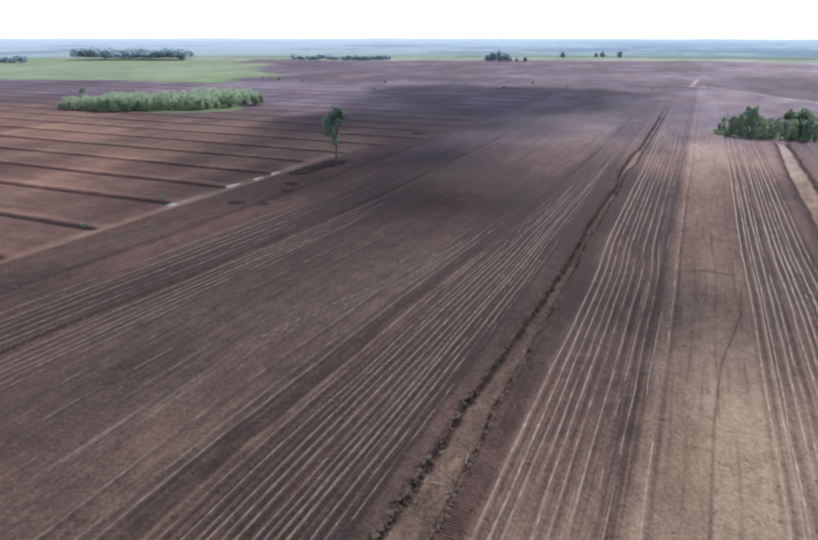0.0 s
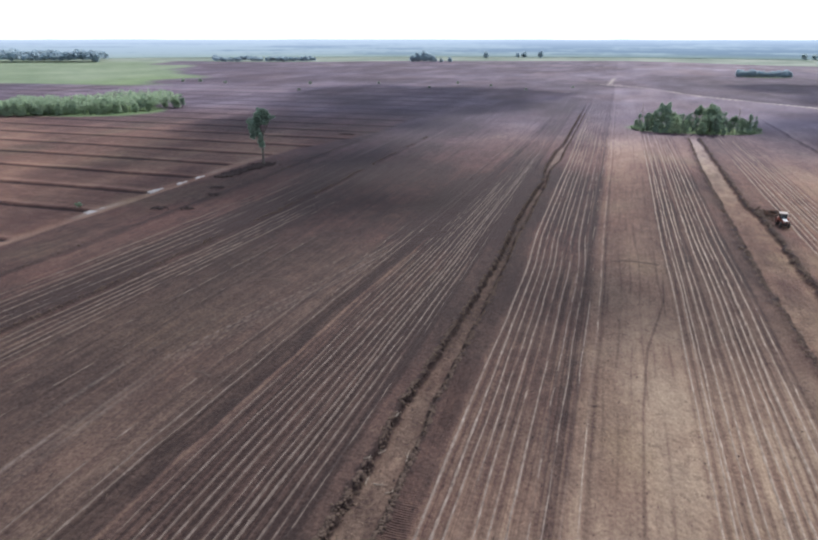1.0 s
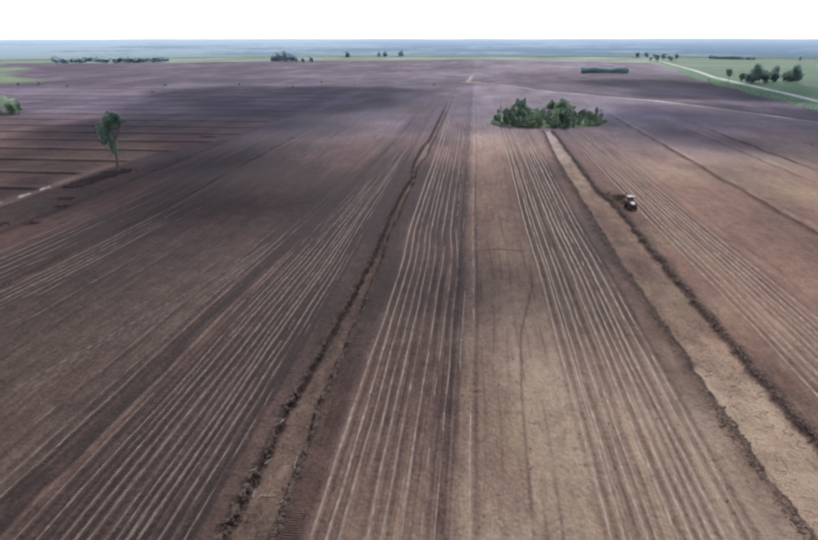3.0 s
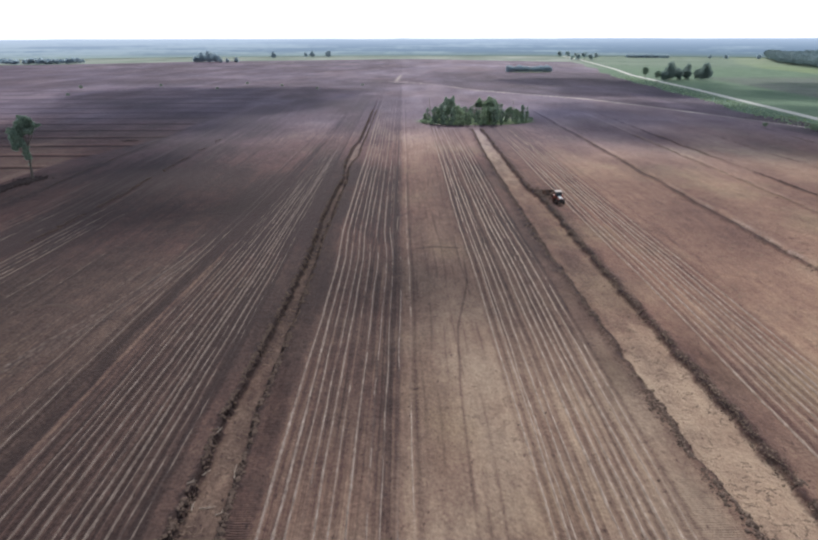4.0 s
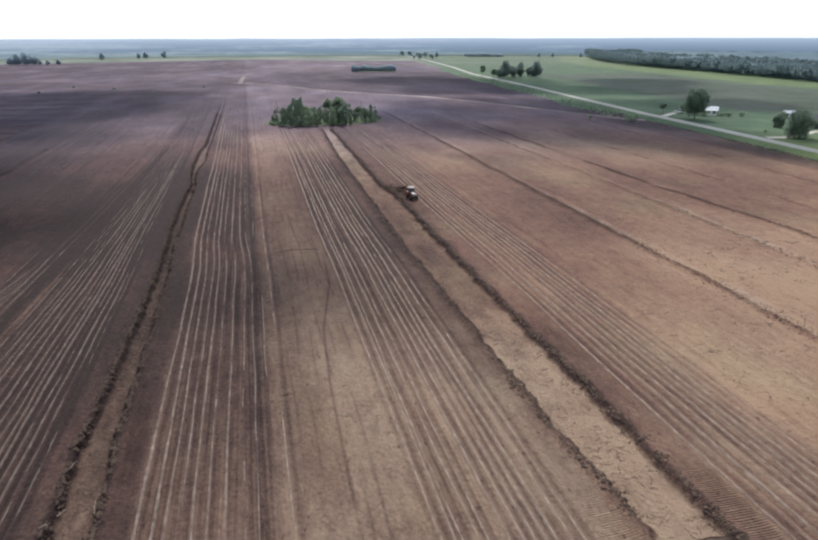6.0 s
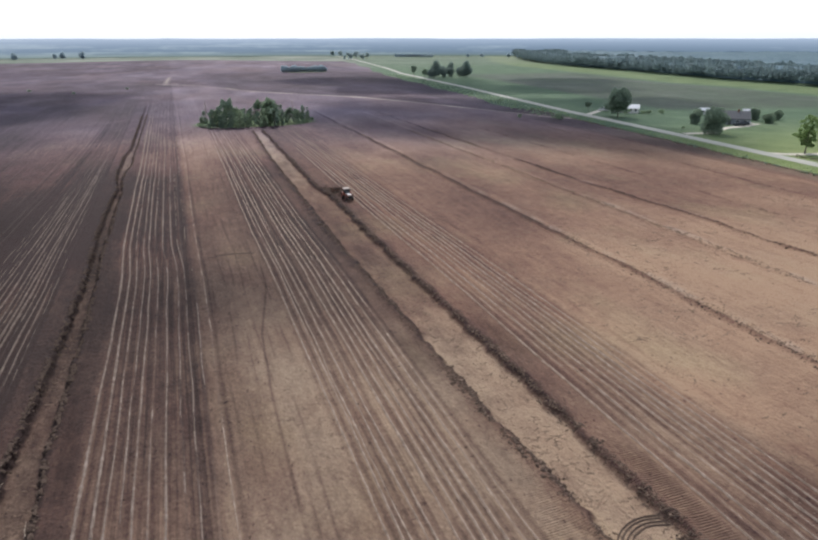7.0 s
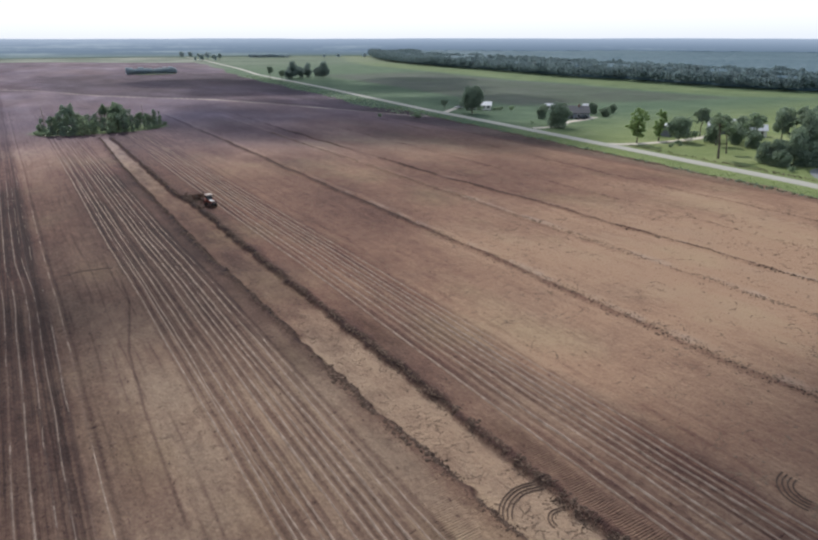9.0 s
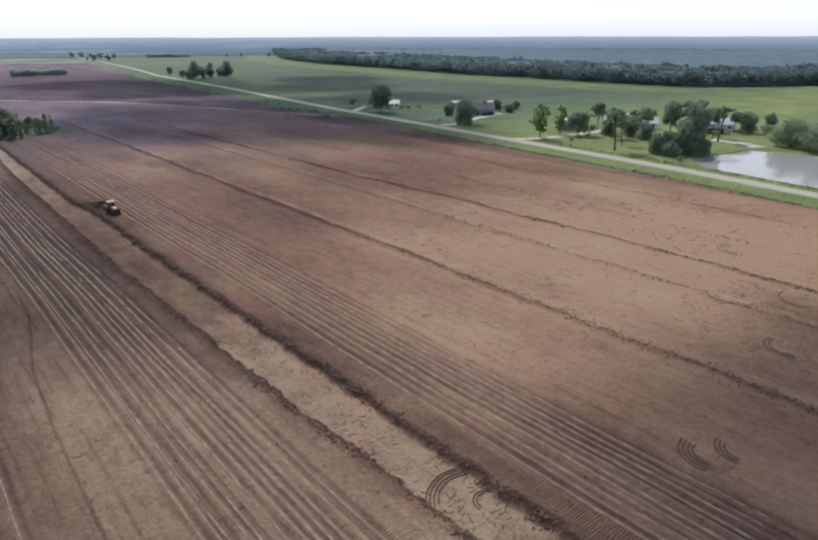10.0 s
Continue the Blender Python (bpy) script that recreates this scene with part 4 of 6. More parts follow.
def build_road():
    ys = steps([(-800, 20), (0, 4), (300, 4), (700, 15), (1900, 60)])
    xc = road_center(ys)
    off = [(-2.5, -0.12), (-2.1, 0.09), (-0.9, 0.13), (0.9, 0.13), (2.1, 0.09), (2.5, -0.12)]
    v = np.concatenate([np.stack([xc + o, ys, np.full_like(ys, h + 0.06)], 1) for o, h in off])
    n = len(ys)
    faces = np.concatenate([np.stack([k * n + np.arange(n - 1), (k + 1) * n + np.arange(n - 1), (k + 1) * n + np.arange(1, n), k * n + np.arange(1, n)], 1) for k in range(len(off) - 1)])
    tagged(new("road", mesh_arrays("road", v, faces, ROAD, True)), "pale grey two-lane country road along the field", "road", kind="structure")


build_road()


def build_water():
    bm = bmesh.new()
    vs = [bm.verts.new((x, y, -0.42)) for x, y in ((160, 5), (226, 5), (226, 100), (160, 100))]
    bm.faces.new(vs)
    tagged(part("water", bm, WATER), "still pond reflecting the bright sky", "pond", kind="structure")


build_water()


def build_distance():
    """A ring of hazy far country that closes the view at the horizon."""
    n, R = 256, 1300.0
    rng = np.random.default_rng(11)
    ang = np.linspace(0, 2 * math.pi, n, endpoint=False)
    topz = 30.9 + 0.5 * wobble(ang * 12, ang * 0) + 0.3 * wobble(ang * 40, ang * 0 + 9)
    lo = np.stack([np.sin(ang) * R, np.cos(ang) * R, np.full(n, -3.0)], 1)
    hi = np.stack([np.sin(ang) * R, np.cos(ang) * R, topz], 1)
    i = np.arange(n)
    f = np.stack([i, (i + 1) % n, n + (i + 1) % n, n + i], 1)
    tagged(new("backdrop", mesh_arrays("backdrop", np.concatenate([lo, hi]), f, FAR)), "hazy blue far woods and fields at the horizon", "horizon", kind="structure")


build_distance()


# ---- drifting clouds that shade the farther fields ----
def cloud_material():
    """Thin cloud that lets a part of the sunlight through."""
    n = Nodes("thin_cloud")
    wisp = n.noise(0.05, detail=4)
    body = n.add("BsdfDiffuse", Color=(0.9, 0.9, 0.9))
    clear = n.add("BsdfTransparent")
    m = n.add("MixShader", i0=n.ramp(wisp, [(0.35, 0.36), (0.65, 0.64)]), i1=clear.outputs[0], i2=body.outputs[0])
    n.tree.links.new(m.outputs[0], n.out.inputs[0])
    return n.mat


CLOUD = cloud_material()
CLOUD_BASE = 1500.0


def cloud(name, puffs, seed, label):
    """A fair-weather cloud of lumpy puffs: (x, y, radius) of each one's shade on the ground."""
    rng = np.random.default_rng(seed)
    bm = bmesh.new()
    for x, y, r in puffs:
        c = Vector((x, y, 0)) + toward * (CLOUD_BASE + rng.uniform(-20, 40)) / toward.z
        made = bmesh.ops.create_icosphere(bm, subdivisions=3, radius=1.0)["verts"]
        off = Vector(rng.uniform(0, 50, 3))
        for v in made:
            k = 1 + 0.28 * noise.noise(v.co * 1.6 + off) + 0.14 * noise.noise(v.co * 4.0 + off)
            v.co = c + Vector((v.co.x * r * k, v.co.y * r * k * 0.85, v.co.z * r * k * 0.6))
    tagged(part(name, bm, CLOUD), label, "cloud", kind="structure")


cloud("cloud_west", [(-95, 192, 30), (-128, 205, 36), (-142, 250, 32), (-115, 270, 45), (-138, 335, 50), (-95, 350, 50), (-150, 430, 62), (-85, 430, 60), (-75, 185, 18), (-112, 172, 22), (-138, 184, 24), (-92, 167, 15)], 1, "white cloud high over the west field")
cloud("cloud_east", [(82, 238, 20), (100, 222, 24), (122, 196, 24), (146, 172, 22), (66, 290, 24), (108, 262, 38), (140, 222, 34), (165, 185, 28), (85, 300, 34), (125, 320, 52), (165, 240, 30), (185, 305, 44), (240, 300, 40), (75, 262, 16)], 2, "white cloud high over the east fields")
cloud("cloud_north", [(150, 440, 50), (205, 420, 50), (260, 400, 45), (300, 470, 50), (130, 540, 50), (200, 500, 45)], 3, "white cloud high over the north fields")
cloud("cloud_small", [(-50, 134, 15), (-72, 144, 17), (-94, 130, 18), (-110, 112, 18), (-60, 118, 10), (-125, 150, 22)], 4, "small white cloud high over the field")
cloud("cloud_near", [(58, 8, 22), (82, 5, 20), (42, 4, 16)], 7, "white cloud high over the near field")
cloud("cloud_wisp", [(6, 86, 9), (-2, 92, 8)], 6, "small white cloud high over the field")


# ---- loose earth, marks and sticks on the field ----
ICO = np.array([(0, 0, 1), (0.894, 0, 0.447), (0.276, 0.851, 0.447), (-0.724, 0.526, 0.447), (-0.724, -0.526, 0.447), (0.276, -0.851, 0.447),
                (0.724, 0.526, -0.447), (-0.276, 0.851, -0.447), (-0.894, 0, -0.447), (-0.276, -0.851, -0.447), (0.724, -0.526, -0.447), (0, 0, -1)])
ICO_FACES = np.array([(0, 1, 2), (0, 2, 3), (0, 3, 4), (0, 4, 5), (0, 5, 1), (1, 6, 2), (2, 7, 3), (3, 8, 4), (4, 9, 5), (5, 10, 1),
                      (6, 7, 2), (7, 8, 3), (8, 9, 4), (9, 10, 5), (10, 6, 1), (11, 7, 6), (11, 8, 7), (11, 9, 8), (11, 10, 9), (11, 6, 10)])


def clods(x, y, size, material, label, seed, flat=0.65):
    """Lumps of earth at the given places, as one heap."""
    rng = np.random.default_rng(seed)
    k = len(x)
    z = land(x, y)[0]
    s = size[:, None, None] * rng.uniform(0.6, 1.3, (k, 1, 3)) * np.array([1, 1, flat])
    v = ICO[None] * s * rng.uniform(0.7, 1.3, (k, 12, 1)) + np.stack([x, y, z + size * 0.15], 1)[:, None]
    f = ICO_FACES[None] + 12 * np.arange(k)[:, None, None]
    return tagged(new("soil_clods", mesh_arrays("soil_clods", v.reshape(-1, 3), f.reshape(-1, 3), material)), label, "soil", kind="stuff")


def along(y0, y1, count, rng, bias=1.7):
    """Places along y, thicker towards the start."""
    return y0 + (y1 - y0) * rng.uniform(0, 1, count) ** bias


rng = np.random.default_rng(21)
for side in (-1, 1):
    y = along(24, 330, 5200, rng)
    keep = wobble(y / 2.3, y * 0 + side * 7) > -0.55
    y = y[keep]
    x = ditch_center(y) + side * (ditch_half(y) + rng.normal(0.3, 0.19, len(y)) + 0.15 * wobble(y / 3.0, y * 0 + side))
    clods(x, y, rng.uniform(0.06, 0.25, len(y)) * rng.uniform(0.5, 1, len(y)), CLOD, "dark crumbled clods along the edge of the open ditch", 30 + side)
for side in (-1, 1):
    for count, mat, label in ((6800, CLOD, "dark crumbled clods along the edge of the graded strip"), (3600, CRUMB, "brown crumbled clods along the edge of the graded strip")):
        y = along(12, 258, count, rng)
        heap = wobble(y / 1.7, y * 0 + side * 3) + 0.7 * wobble(y / 0.6, y * 0 + side)
        y, heap = y[heap > -0.55], heap[heap > -0.55]
        edge = strip_left(y) if side < 0 else strip_right(y)
        x = edge + side * (rng.normal(0.45, 0.34, len(y)) + 0.25 * wobble(y / 2.6, y * 0 + side) + 0.15 * wobble(y / 0.8, y * 0 + side))
        clods(x, y, 0.035 + (0.075 + 0.10 * np.clip(heap, 0, 1)) * rng.uniform(0, 1, len(y)) ** 1.6, mat, label, 40 + side)
for c, count, mat, label, big in ((63.5, 2200, CLOD, "dark broken clods in a line of dug spoil", 0.3), (64.4, 2600, CLOD_PALE, "pale dry clods in a line of dug spoil", 0.24), (85.3, 2000, CLOD_PALE, "pale dry clods in a scattered line", 0.34), (84.6, 900, CLOD, "dark clods in a scattered line", 0.28),
                                  (97.8, 900, CLOD_PALE, "pale dry clods in a long thin line", 0.34), (97.2, 1400, CLOD, "dark broken clods in a long thin line", 0.4), (113.5, 800, CLOD, "few dark clods in a faint line", 0.28), (136.0, 800, CLOD, "few dark clods near the field edge", 0.3), (-71.2, 1700, CLOD, "dark broken clods in a line of dug spoil", 0.4), (-89.5, 520, CLOD, "dark clods beside the worked headland", 0.4)):
    y = along(10, 240, count, rng, 1.3)
    y = y[wobble(y / 6.0 + c, y * 0 + c) > (np.where(y < 55, -0.9, -0.35) if 60 < c < 66 else -0.35)]
    x = (bend(c, y) if c < 0 else spoil_line(c, y)) - 0.5 * wobble(y / 9.0, y * 0 + c) - 0.25 * wobble(y / 2.2, y * 0 + c) + rng.normal(0, 0.36 if c > 70 or c < 0 else 0.55, len(y))
    clods(x, y, rng.uniform(0.06, big * 0.62, len(y)) * rng.uniform(0.5, 1, len(y)), mat, label, int(150 + c))
x = np.concatenate([rng.uniform(0, 22, 300), rng.uniform(45, 140, 1100), rng.uniform(-90, -36, 260)])
y = 16 + 130 * rng.uniform(0, 1, len(x)) ** 1.4
near_patch = wobble(x / 7, y / 5) > 0.15
clods(x[near_patch], y[near_patch], rng.uniform(0.04, 0.13, near_patch.sum()), CLOD, "small dark clods scattered over the bare soil", 60)
x, y = rng.uniform(2.5, 10.2, 2600), rng.uniform(30, 95, 2600)
keep = (wobble(x / 1.1, y / 0.8) > 0.45) & (wobble(x / 4.0 + 3, y / 6.0) > 0.1)
clods(x[keep], y[keep], rng.uniform(0.03, 0.08, keep.sum()), CRUMB, "small dark crumbs trodden into tan soil", 64)
x, y = rng.uniform(46, 120, 9000), 20 + 110 * rng.uniform(0, 1, 9000) ** 1.3
keep = (wobble(x / 1.5, y / 1.1) > 0.4) & (wobble(x / 6.0 + 3, y / 8.0) > 0.1)
clods(x[keep], y[keep], rng.uniform(0.05, 0.15, keep.sum()), CLOD_PALE, "small pale crumbs scattered over bare soil", 65)
x, y = rng.normal(47, 4.5, 200), rng.normal(30, 4, 200)
clods(x, y, rng.uniform(0.04, 0.1, 200), CLOD_PALE, "loose dark clods where machines have turned", 61)
x, y = rng.normal(-95, 1.5, 260), rng.normal(165, 1.5, 260)
clods(x, y, rng.uniform(0.15, 0.4, 260), CLOD_DARK, "dark earth heaped round the foot of the lone tree", 62)
for x, y, n, wide, label in ((-90.9, 135.3, 60, 0.8, "dark lump of dug earth on bare soil"), (-87.5, 127.6, 40, 0.9, "dark lump of dug earth on bare soil"), (-95.5, 230, 90, 1.6, "dark heap of dug earth at a ditch's end"), (-91.5, 113.4, 70, 0.9, "dark heap of dug earth on the headland"), (-85, 115, 40, 0.7, "dark heap of dug earth on the headland")):
    clods(x + rng.normal(0, wide, n), y + rng.normal(0, 0.6, n), rng.uniform(0.12, 0.4, n), CLOD_DARK, label, int(200 + x))
# dark clods along the same streak thicken the tree's painted shadow
y = rng.uniform(145.5, 164.5, 900)
clods(np.interp(y, [145, 165], [-97.2, -95.2]) + rng.normal(0, 0.75, 900), y, rng.uniform(0.2, 0.6, 900), CLOD_DARK, "low bank of dark earth standing in for the lone tree's shadow", 63)
def scuffs(x, y, reach, size, material, label, seed):
    """Short broken trails of crumbs, as wheels and blades leave them on dry soil."""
    rng = np.random.default_rng(seed)
    turn = rng.normal(0.15, 0.7, len(x))
    px, py, ps = [], [], []
    for i in range(len(x)):
        k = int(rng.integers(5, 13))
        t = np.linspace(-0.5, 0.5, k) + rng.normal(0, 0.03, k)
        l, b = reach * rng.uniform(0.5, 1.5), rng.normal(0, 0.5)
        u, v = t * l, b * l * (t * t - 0.1) + rng.normal(0, 0.04, k)
        px.append(x[i] + u * math.cos(turn[i]) - v * math.sin(turn[i]))
        py.append(y[i] + u * math.sin(turn[i]) + v * math.cos(turn[i]))
        ps.append(size * rng.uniform(0.5, 1.2, k) * rng.uniform(0.7, 1.3))
    clods(np.concatenate(px), np.concatenate(py), np.concatenate(ps), material, label, seed, 0.5)


x, y = rng.uniform(46, 142, 1700), 16 + 130 * rng.uniform(0, 1, 1700) ** 1.35
keep = (wobble(x / 9.0, y / 7.0) > -0.05) & (x < road_center(y) - 15)
scuffs(x[keep], y[keep], 1.1, 0.08, CRUMB, "short broken trails of dark crumbs on bare soil", 80)
keep = (wobble(x / 9.0 + 40, y / 7.0) > 0.2) & (x < road_center(y) - 15)
scuffs(x[keep], y[keep] + 0.4, 1.2, 0.09, CLOD_PALE, "short broken trails of pale crumbs on bare soil", 81)
x, y = rng.uniform(1.5, 10.4, 230), 22 + 100 * rng.uniform(0, 1, 230) ** 1.3
keep = wobble(x / 3.0, y / 5.0) > 0.0
scuffs(x[keep], y[keep], 0.9, 0.07, CRUMB, "short broken trails of dark crumbs on tan soil", 82)
x, y = rng.uniform(-62, -36, 420), 28 + 110 * rng.uniform(0, 1, 420) ** 1.3
keep = wobble(x / 6.0, y / 9.0) > 0.1
scuffs(x[keep], y[keep], 0.9, 0.085, CLOD, "short broken trails of dark crumbs on grey soil", 83)
y = along(18, 150, 420, rng, 1.4)
scuffs(strip_left(y) + (strip_right(y) - strip_left(y)) * rng.uniform(0.12, 0.88, 420), y, 0.9, 0.07, CRUMB, "short crumbly scrapes on the graded strip", 84)
y = along(30, 110, 90, rng, 1.4)
scuffs(ditch_center(y) + ditch_half(y) * rng.uniform(-0.8, 0.8, 90), y, 0.7, 0.07, CRUMB, "short crumbly scrapes on the ditch floor", 85)
DRAG = plain("dragged_soil", (0.085, 0.06, 0.05), 0.95, 0, 0.35, 2.0, 0.03, 0.2)
MARK = plain("pressed_soil", (0.13, 0.092, 0.072), 0.95, 0, 0.35, 2.0, 0.03, 0.2)


def tyre_arc(cx, cy, radius, a0, a1, wide, label, squash=1.0, height=0.05, material=MARK):
    """A curved wheel mark: a groove with a small rim on both sides."""
    n = 40
    a = np.radians(np.linspace(a0, a1, n))
    ridge = [(-0.75, -0.02), (-0.5, height), (-0.3, 0.012), (0.3, 0.012), (0.5, height), (0.75, -0.02)]
    rows = []
    for o, h in ridge:
        r = radius + o * wide
        x, y = cx + np.cos(a) * r, cy + np.sin(a) * r * squash
        rows.append(np.stack([x, y, land(cx + np.cos(a) * radius, cy + np.sin(a) * radius * squash)[0] + 0.03 + h], 1))
    k = len(ridge)
    i = np.arange(n - 1)
    f = np.concatenate([np.stack([j * n + i, (j + 1) * n + i, (j + 1) * n + i + 1, j * n + i + 1], 1) for j in range(k - 1)])
    tagged(new("tyre_mark", mesh_arrays("tyre_mark", np.concatenate(rows), f, material, True)), label, "tyre mark", "tyre marks on the field", kind="stuff")


for r in (3.3, 3.65, 4.0, 4.3):
    tyre_arc(29.8, 27.9, r, 52, 152, 0.09, "curved wheel marks on the graded strip")
for r in (1.0, 1.3):
    tyre_arc(30.3, 27.3, r, 70, 190, 0.08, "small curved wheel marks on the graded strip")
for r in (1.7, 2.1, 2.5):
    tyre_arc(52.0, 17.0, r, 95, 190, 0.08, "curved wheel marks on bare soil")
for r in (1.7, 2.1, 2.5, 2.9):
    tyre_arc(49.4, 18.6, r, 88, 196, 0.09, "curved wheel marks on bare soil")
for r in (1.7, 2.2):
    tyre_arc(76.5, 22.6, r + 0.8, 75, 205, 0.1, "faint curved wheel marks on bare soil")
tyre_arc(93.4, 27.6, 3.2, 75, 215, 0.1, "faint curved wheel marks on bare soil")
for r in (2.2, 2.8, 3.4):
    tyre_arc(108.5, 43.6, r, 60, 200, 0.06, "faint curved wheel marks on bare soil", height=0.025)
tyre_arc(-47.6, 75.5, 6.2, 50, 130, 0.3, "dark curved drag mark on grey soil", material=DRAG)
tyre_arc(-47.0, 77.0, 5.2, 50, 110, 0.3, "dark curved drag mark on grey soil", material=DRAG)
tyre_arc(5.8, 99.0, 7.8, 62, 120, 0.3, "dark curved drag mark on tan soil", material=DRAG)
tyre_arc(-40.6, 51.0, 2.6, 50, 110, 0.3, "short dark drag mark on grey soil", material=DRAG)


def stick(x, y, length, turn, lift):
    bm = bmesh.new()
    p = Vector((-length / 2, 0, 0))
    for i in range(4):
        q = p + Vector((length / 4, random.uniform(-0.1, 0.1), random.uniform(-0.03, 0.06)))
        tube(bm, p, q, 0.06 - 0.011 * i, 0.05 - 0.011 * i, 6)
        p = q
    tube(bm, (0, 0, 0), (0.25, 0.35, 0.1), 0.03, 0.012, 5)
    ob = part("branch", bm, WOOD)
    ob.matrix_world = Matrix.Translation((x, y, ground_height(x, y) + lift)) @ Matrix.Rotation(radians(turn), 4, "Z")
    tagged(ob, "bare pale branch lying by the ditch", "branch", "branches in the ditch")


for x, y, l, a in ((-16.9, 46.2, 1.3, 55), (-14.5, 46.7, 1.9, 95), (-16.7, 42.4, 0.9, 80), (-14.4, 41.7, 1.0, 30), (-15.6, 42.3, 1.2, 5), (-17.2, 52.0, 0.8, 70), (-17.4, 44.3, 0.7, 20)):
    stick(x, y, l, a, 0.1)

# ---- puddles at the edge of the west field ----
def puddle(x, y, length, width, turn):
    bm = bmesh.new()
    rim = []
    for i in range(22):
        a = 2 * math.pi * i / 22
        k = 1 + 0.25 * math.sin(3 * a + x) + 0.15 * math.sin(5 * a + y)
        rim.append(bm.verts.new((math.cos(a) * width / 2 * k, math.sin(a) * length / 2 * k, 0)))
    bm.faces.new(rim)
    lo = bmesh.ops.extrude_face_region(bm, geom=list(bm.faces))
    bmesh.ops.translate(bm, verts=[v for v in lo["geom"] if isinstance(v, bmesh.types.BMVert)], vec=(0, 0, -0.25))
    bmesh.ops.recalc_face_normals(bm, faces=bm.faces)
    ob = part("puddle", bm, PUDDLE)
    ob.matrix_world = Matrix.Translation((x, y, ground_height(x, y) + 0.1)) @ Matrix.Rotation(radians(turn), 4, "Z")
    tagged(ob, "shallow pale puddle at the edge of the field", "puddle", "puddles along the field edge")


def puddle_material():
    """Milky shallow water over pale mud."""
    n = Nodes("puddle")
    mud = n.noise(0.8, detail=5)
    return n.finish(n.ramp(mud, [(0.35, (0.30, 0.25, 0.215)), (0.6, (0.43, 0.37, 0.335))]), 0.45, 0, n.bump(mud, 0.3, 0.03), 0.25)


PUDDLE = puddle_material()
for x, y, l, w, a in ((-103.2, 107.2, 5.0, 2.0, 0), (-103.0, 127.0, 5.0, 1.8, 4), (-102.4, 136.6, 4.2, 1.3, 0), (-102.2, 144.0, 4.0, 1.2, 0)):
    puddle(x, y, l, w, a)

# ---- trees ----
dome_a = tree(9.2, 10.5, "dome", LEAF, 1, 11000, 0.38)
dome_b = tree(8.0, 9.0, "dome", LEAF, 2, 9500, 0.38)
round_a = tree(10, 8.0, "round", LEAF_MID, 3, 5600, 0.36)
round_b = tree(11, 9.0, "round", LEAF, 4, 6200, 0.38)
young_a = tree(10.2, 7.0, "oval", LEAF_YOUNG, 5, 4800, 0.33)
young_b = tree(9.6, 5.0, "oval", LEAF_YOUNG, 6, 3600, 0.33)
pine_a = tree(10.5, 8.0, "pine", LEAF_MID, 7, 3200, 0.32)
narrow_a = tree(10, 5.0, "narrow", LEAF_WOOD, 8, 2800, 0.35)
narrow_b = tree(10, 6.0, "narrow", LEAF_WOOD, 9, 3200, 0.36)
narrow_c = tree(10, 3.8, "narrow", LEAF_WOOD, 10, 2000, 0.34)
scrub_a = tree(8, 6.5, "dome", LEAF_SCRUB, 11, 2600, 0.42)
scrub_b = tree(8, 5.5, "narrow", LEAF_SCRUB, 12, 2300, 0.42)
scrub_c = tree(8, 6.0, "dome", LEAF_MID, 13, 2600, 0.42)
road_a = tree(14, 13, "dome", LEAF_ROAD, 20, 5200, 0.7)
road_b = tree(13, 11, "dome", LEAF_ROAD, 21, 4600, 0.7)
bush_far = tree(2.4, 4.4, "dome", LEAF, 19, 700, 0.3)
willow = tree(9.0, 16.0, "dome", LEAF_MID, 18, 9000, 0.4)
bush_a = tree(2.4, 3.6, "dome", LEAF_MID, 14, 1100, 0.22)
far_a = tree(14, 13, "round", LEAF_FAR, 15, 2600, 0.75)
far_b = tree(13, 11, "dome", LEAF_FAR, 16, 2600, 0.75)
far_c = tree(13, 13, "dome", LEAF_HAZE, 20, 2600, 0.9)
LONE_HEAP = [((-1.2, 0, 11.4), (2.5, 2.3, 2.6)), ((-2.0, 0.3, 9.2), (1.9, 1.9, 2.1)), ((-0.5, 0.5, 13.8), (2.3, 2.1, 2.0)), ((1.7, -0.4, 14.2), (1.7, 1.5, 1.4)), ((2.7, 0.2, 13.3), (1.3, 1.2, 1.2)), ((0.3, 0.6, 12.2), (2.1, 2.0, 2.0)),
             ((-0.4, -0.3, 7.4), (1.4, 1.4, 2.2)), ((0.0, 0.2, 5.2), (0.9, 0.9, 1.7)), ((-2.6, -0.4, 12.6), (1.3, 1.3, 1.4)), ((0.3, 0, 15.2), (1.2, 1.1, 0.9))]
lone = tree(16.4, 8.0, "tuft", LEAF_WOOD, 17, 7000, 0.36, LONE_HEAP)
PROTOS = (road_a, road_b, willow, bush_far, dome_a, dome_b, round_a, round_b, young_a, young_b, pine_a, narrow_a, narrow_b, narrow_c, scrub_a, scrub_b, scrub_c, bush_a, far_a, far_b, far_c, lone)

plant(lone, -95, 165, 1.0, 0.52, "tall lone leafy tree with a thin trunk on bare soil")

# small wood in the middle of the field
rng = np.random.default_rng(77)
spots = []
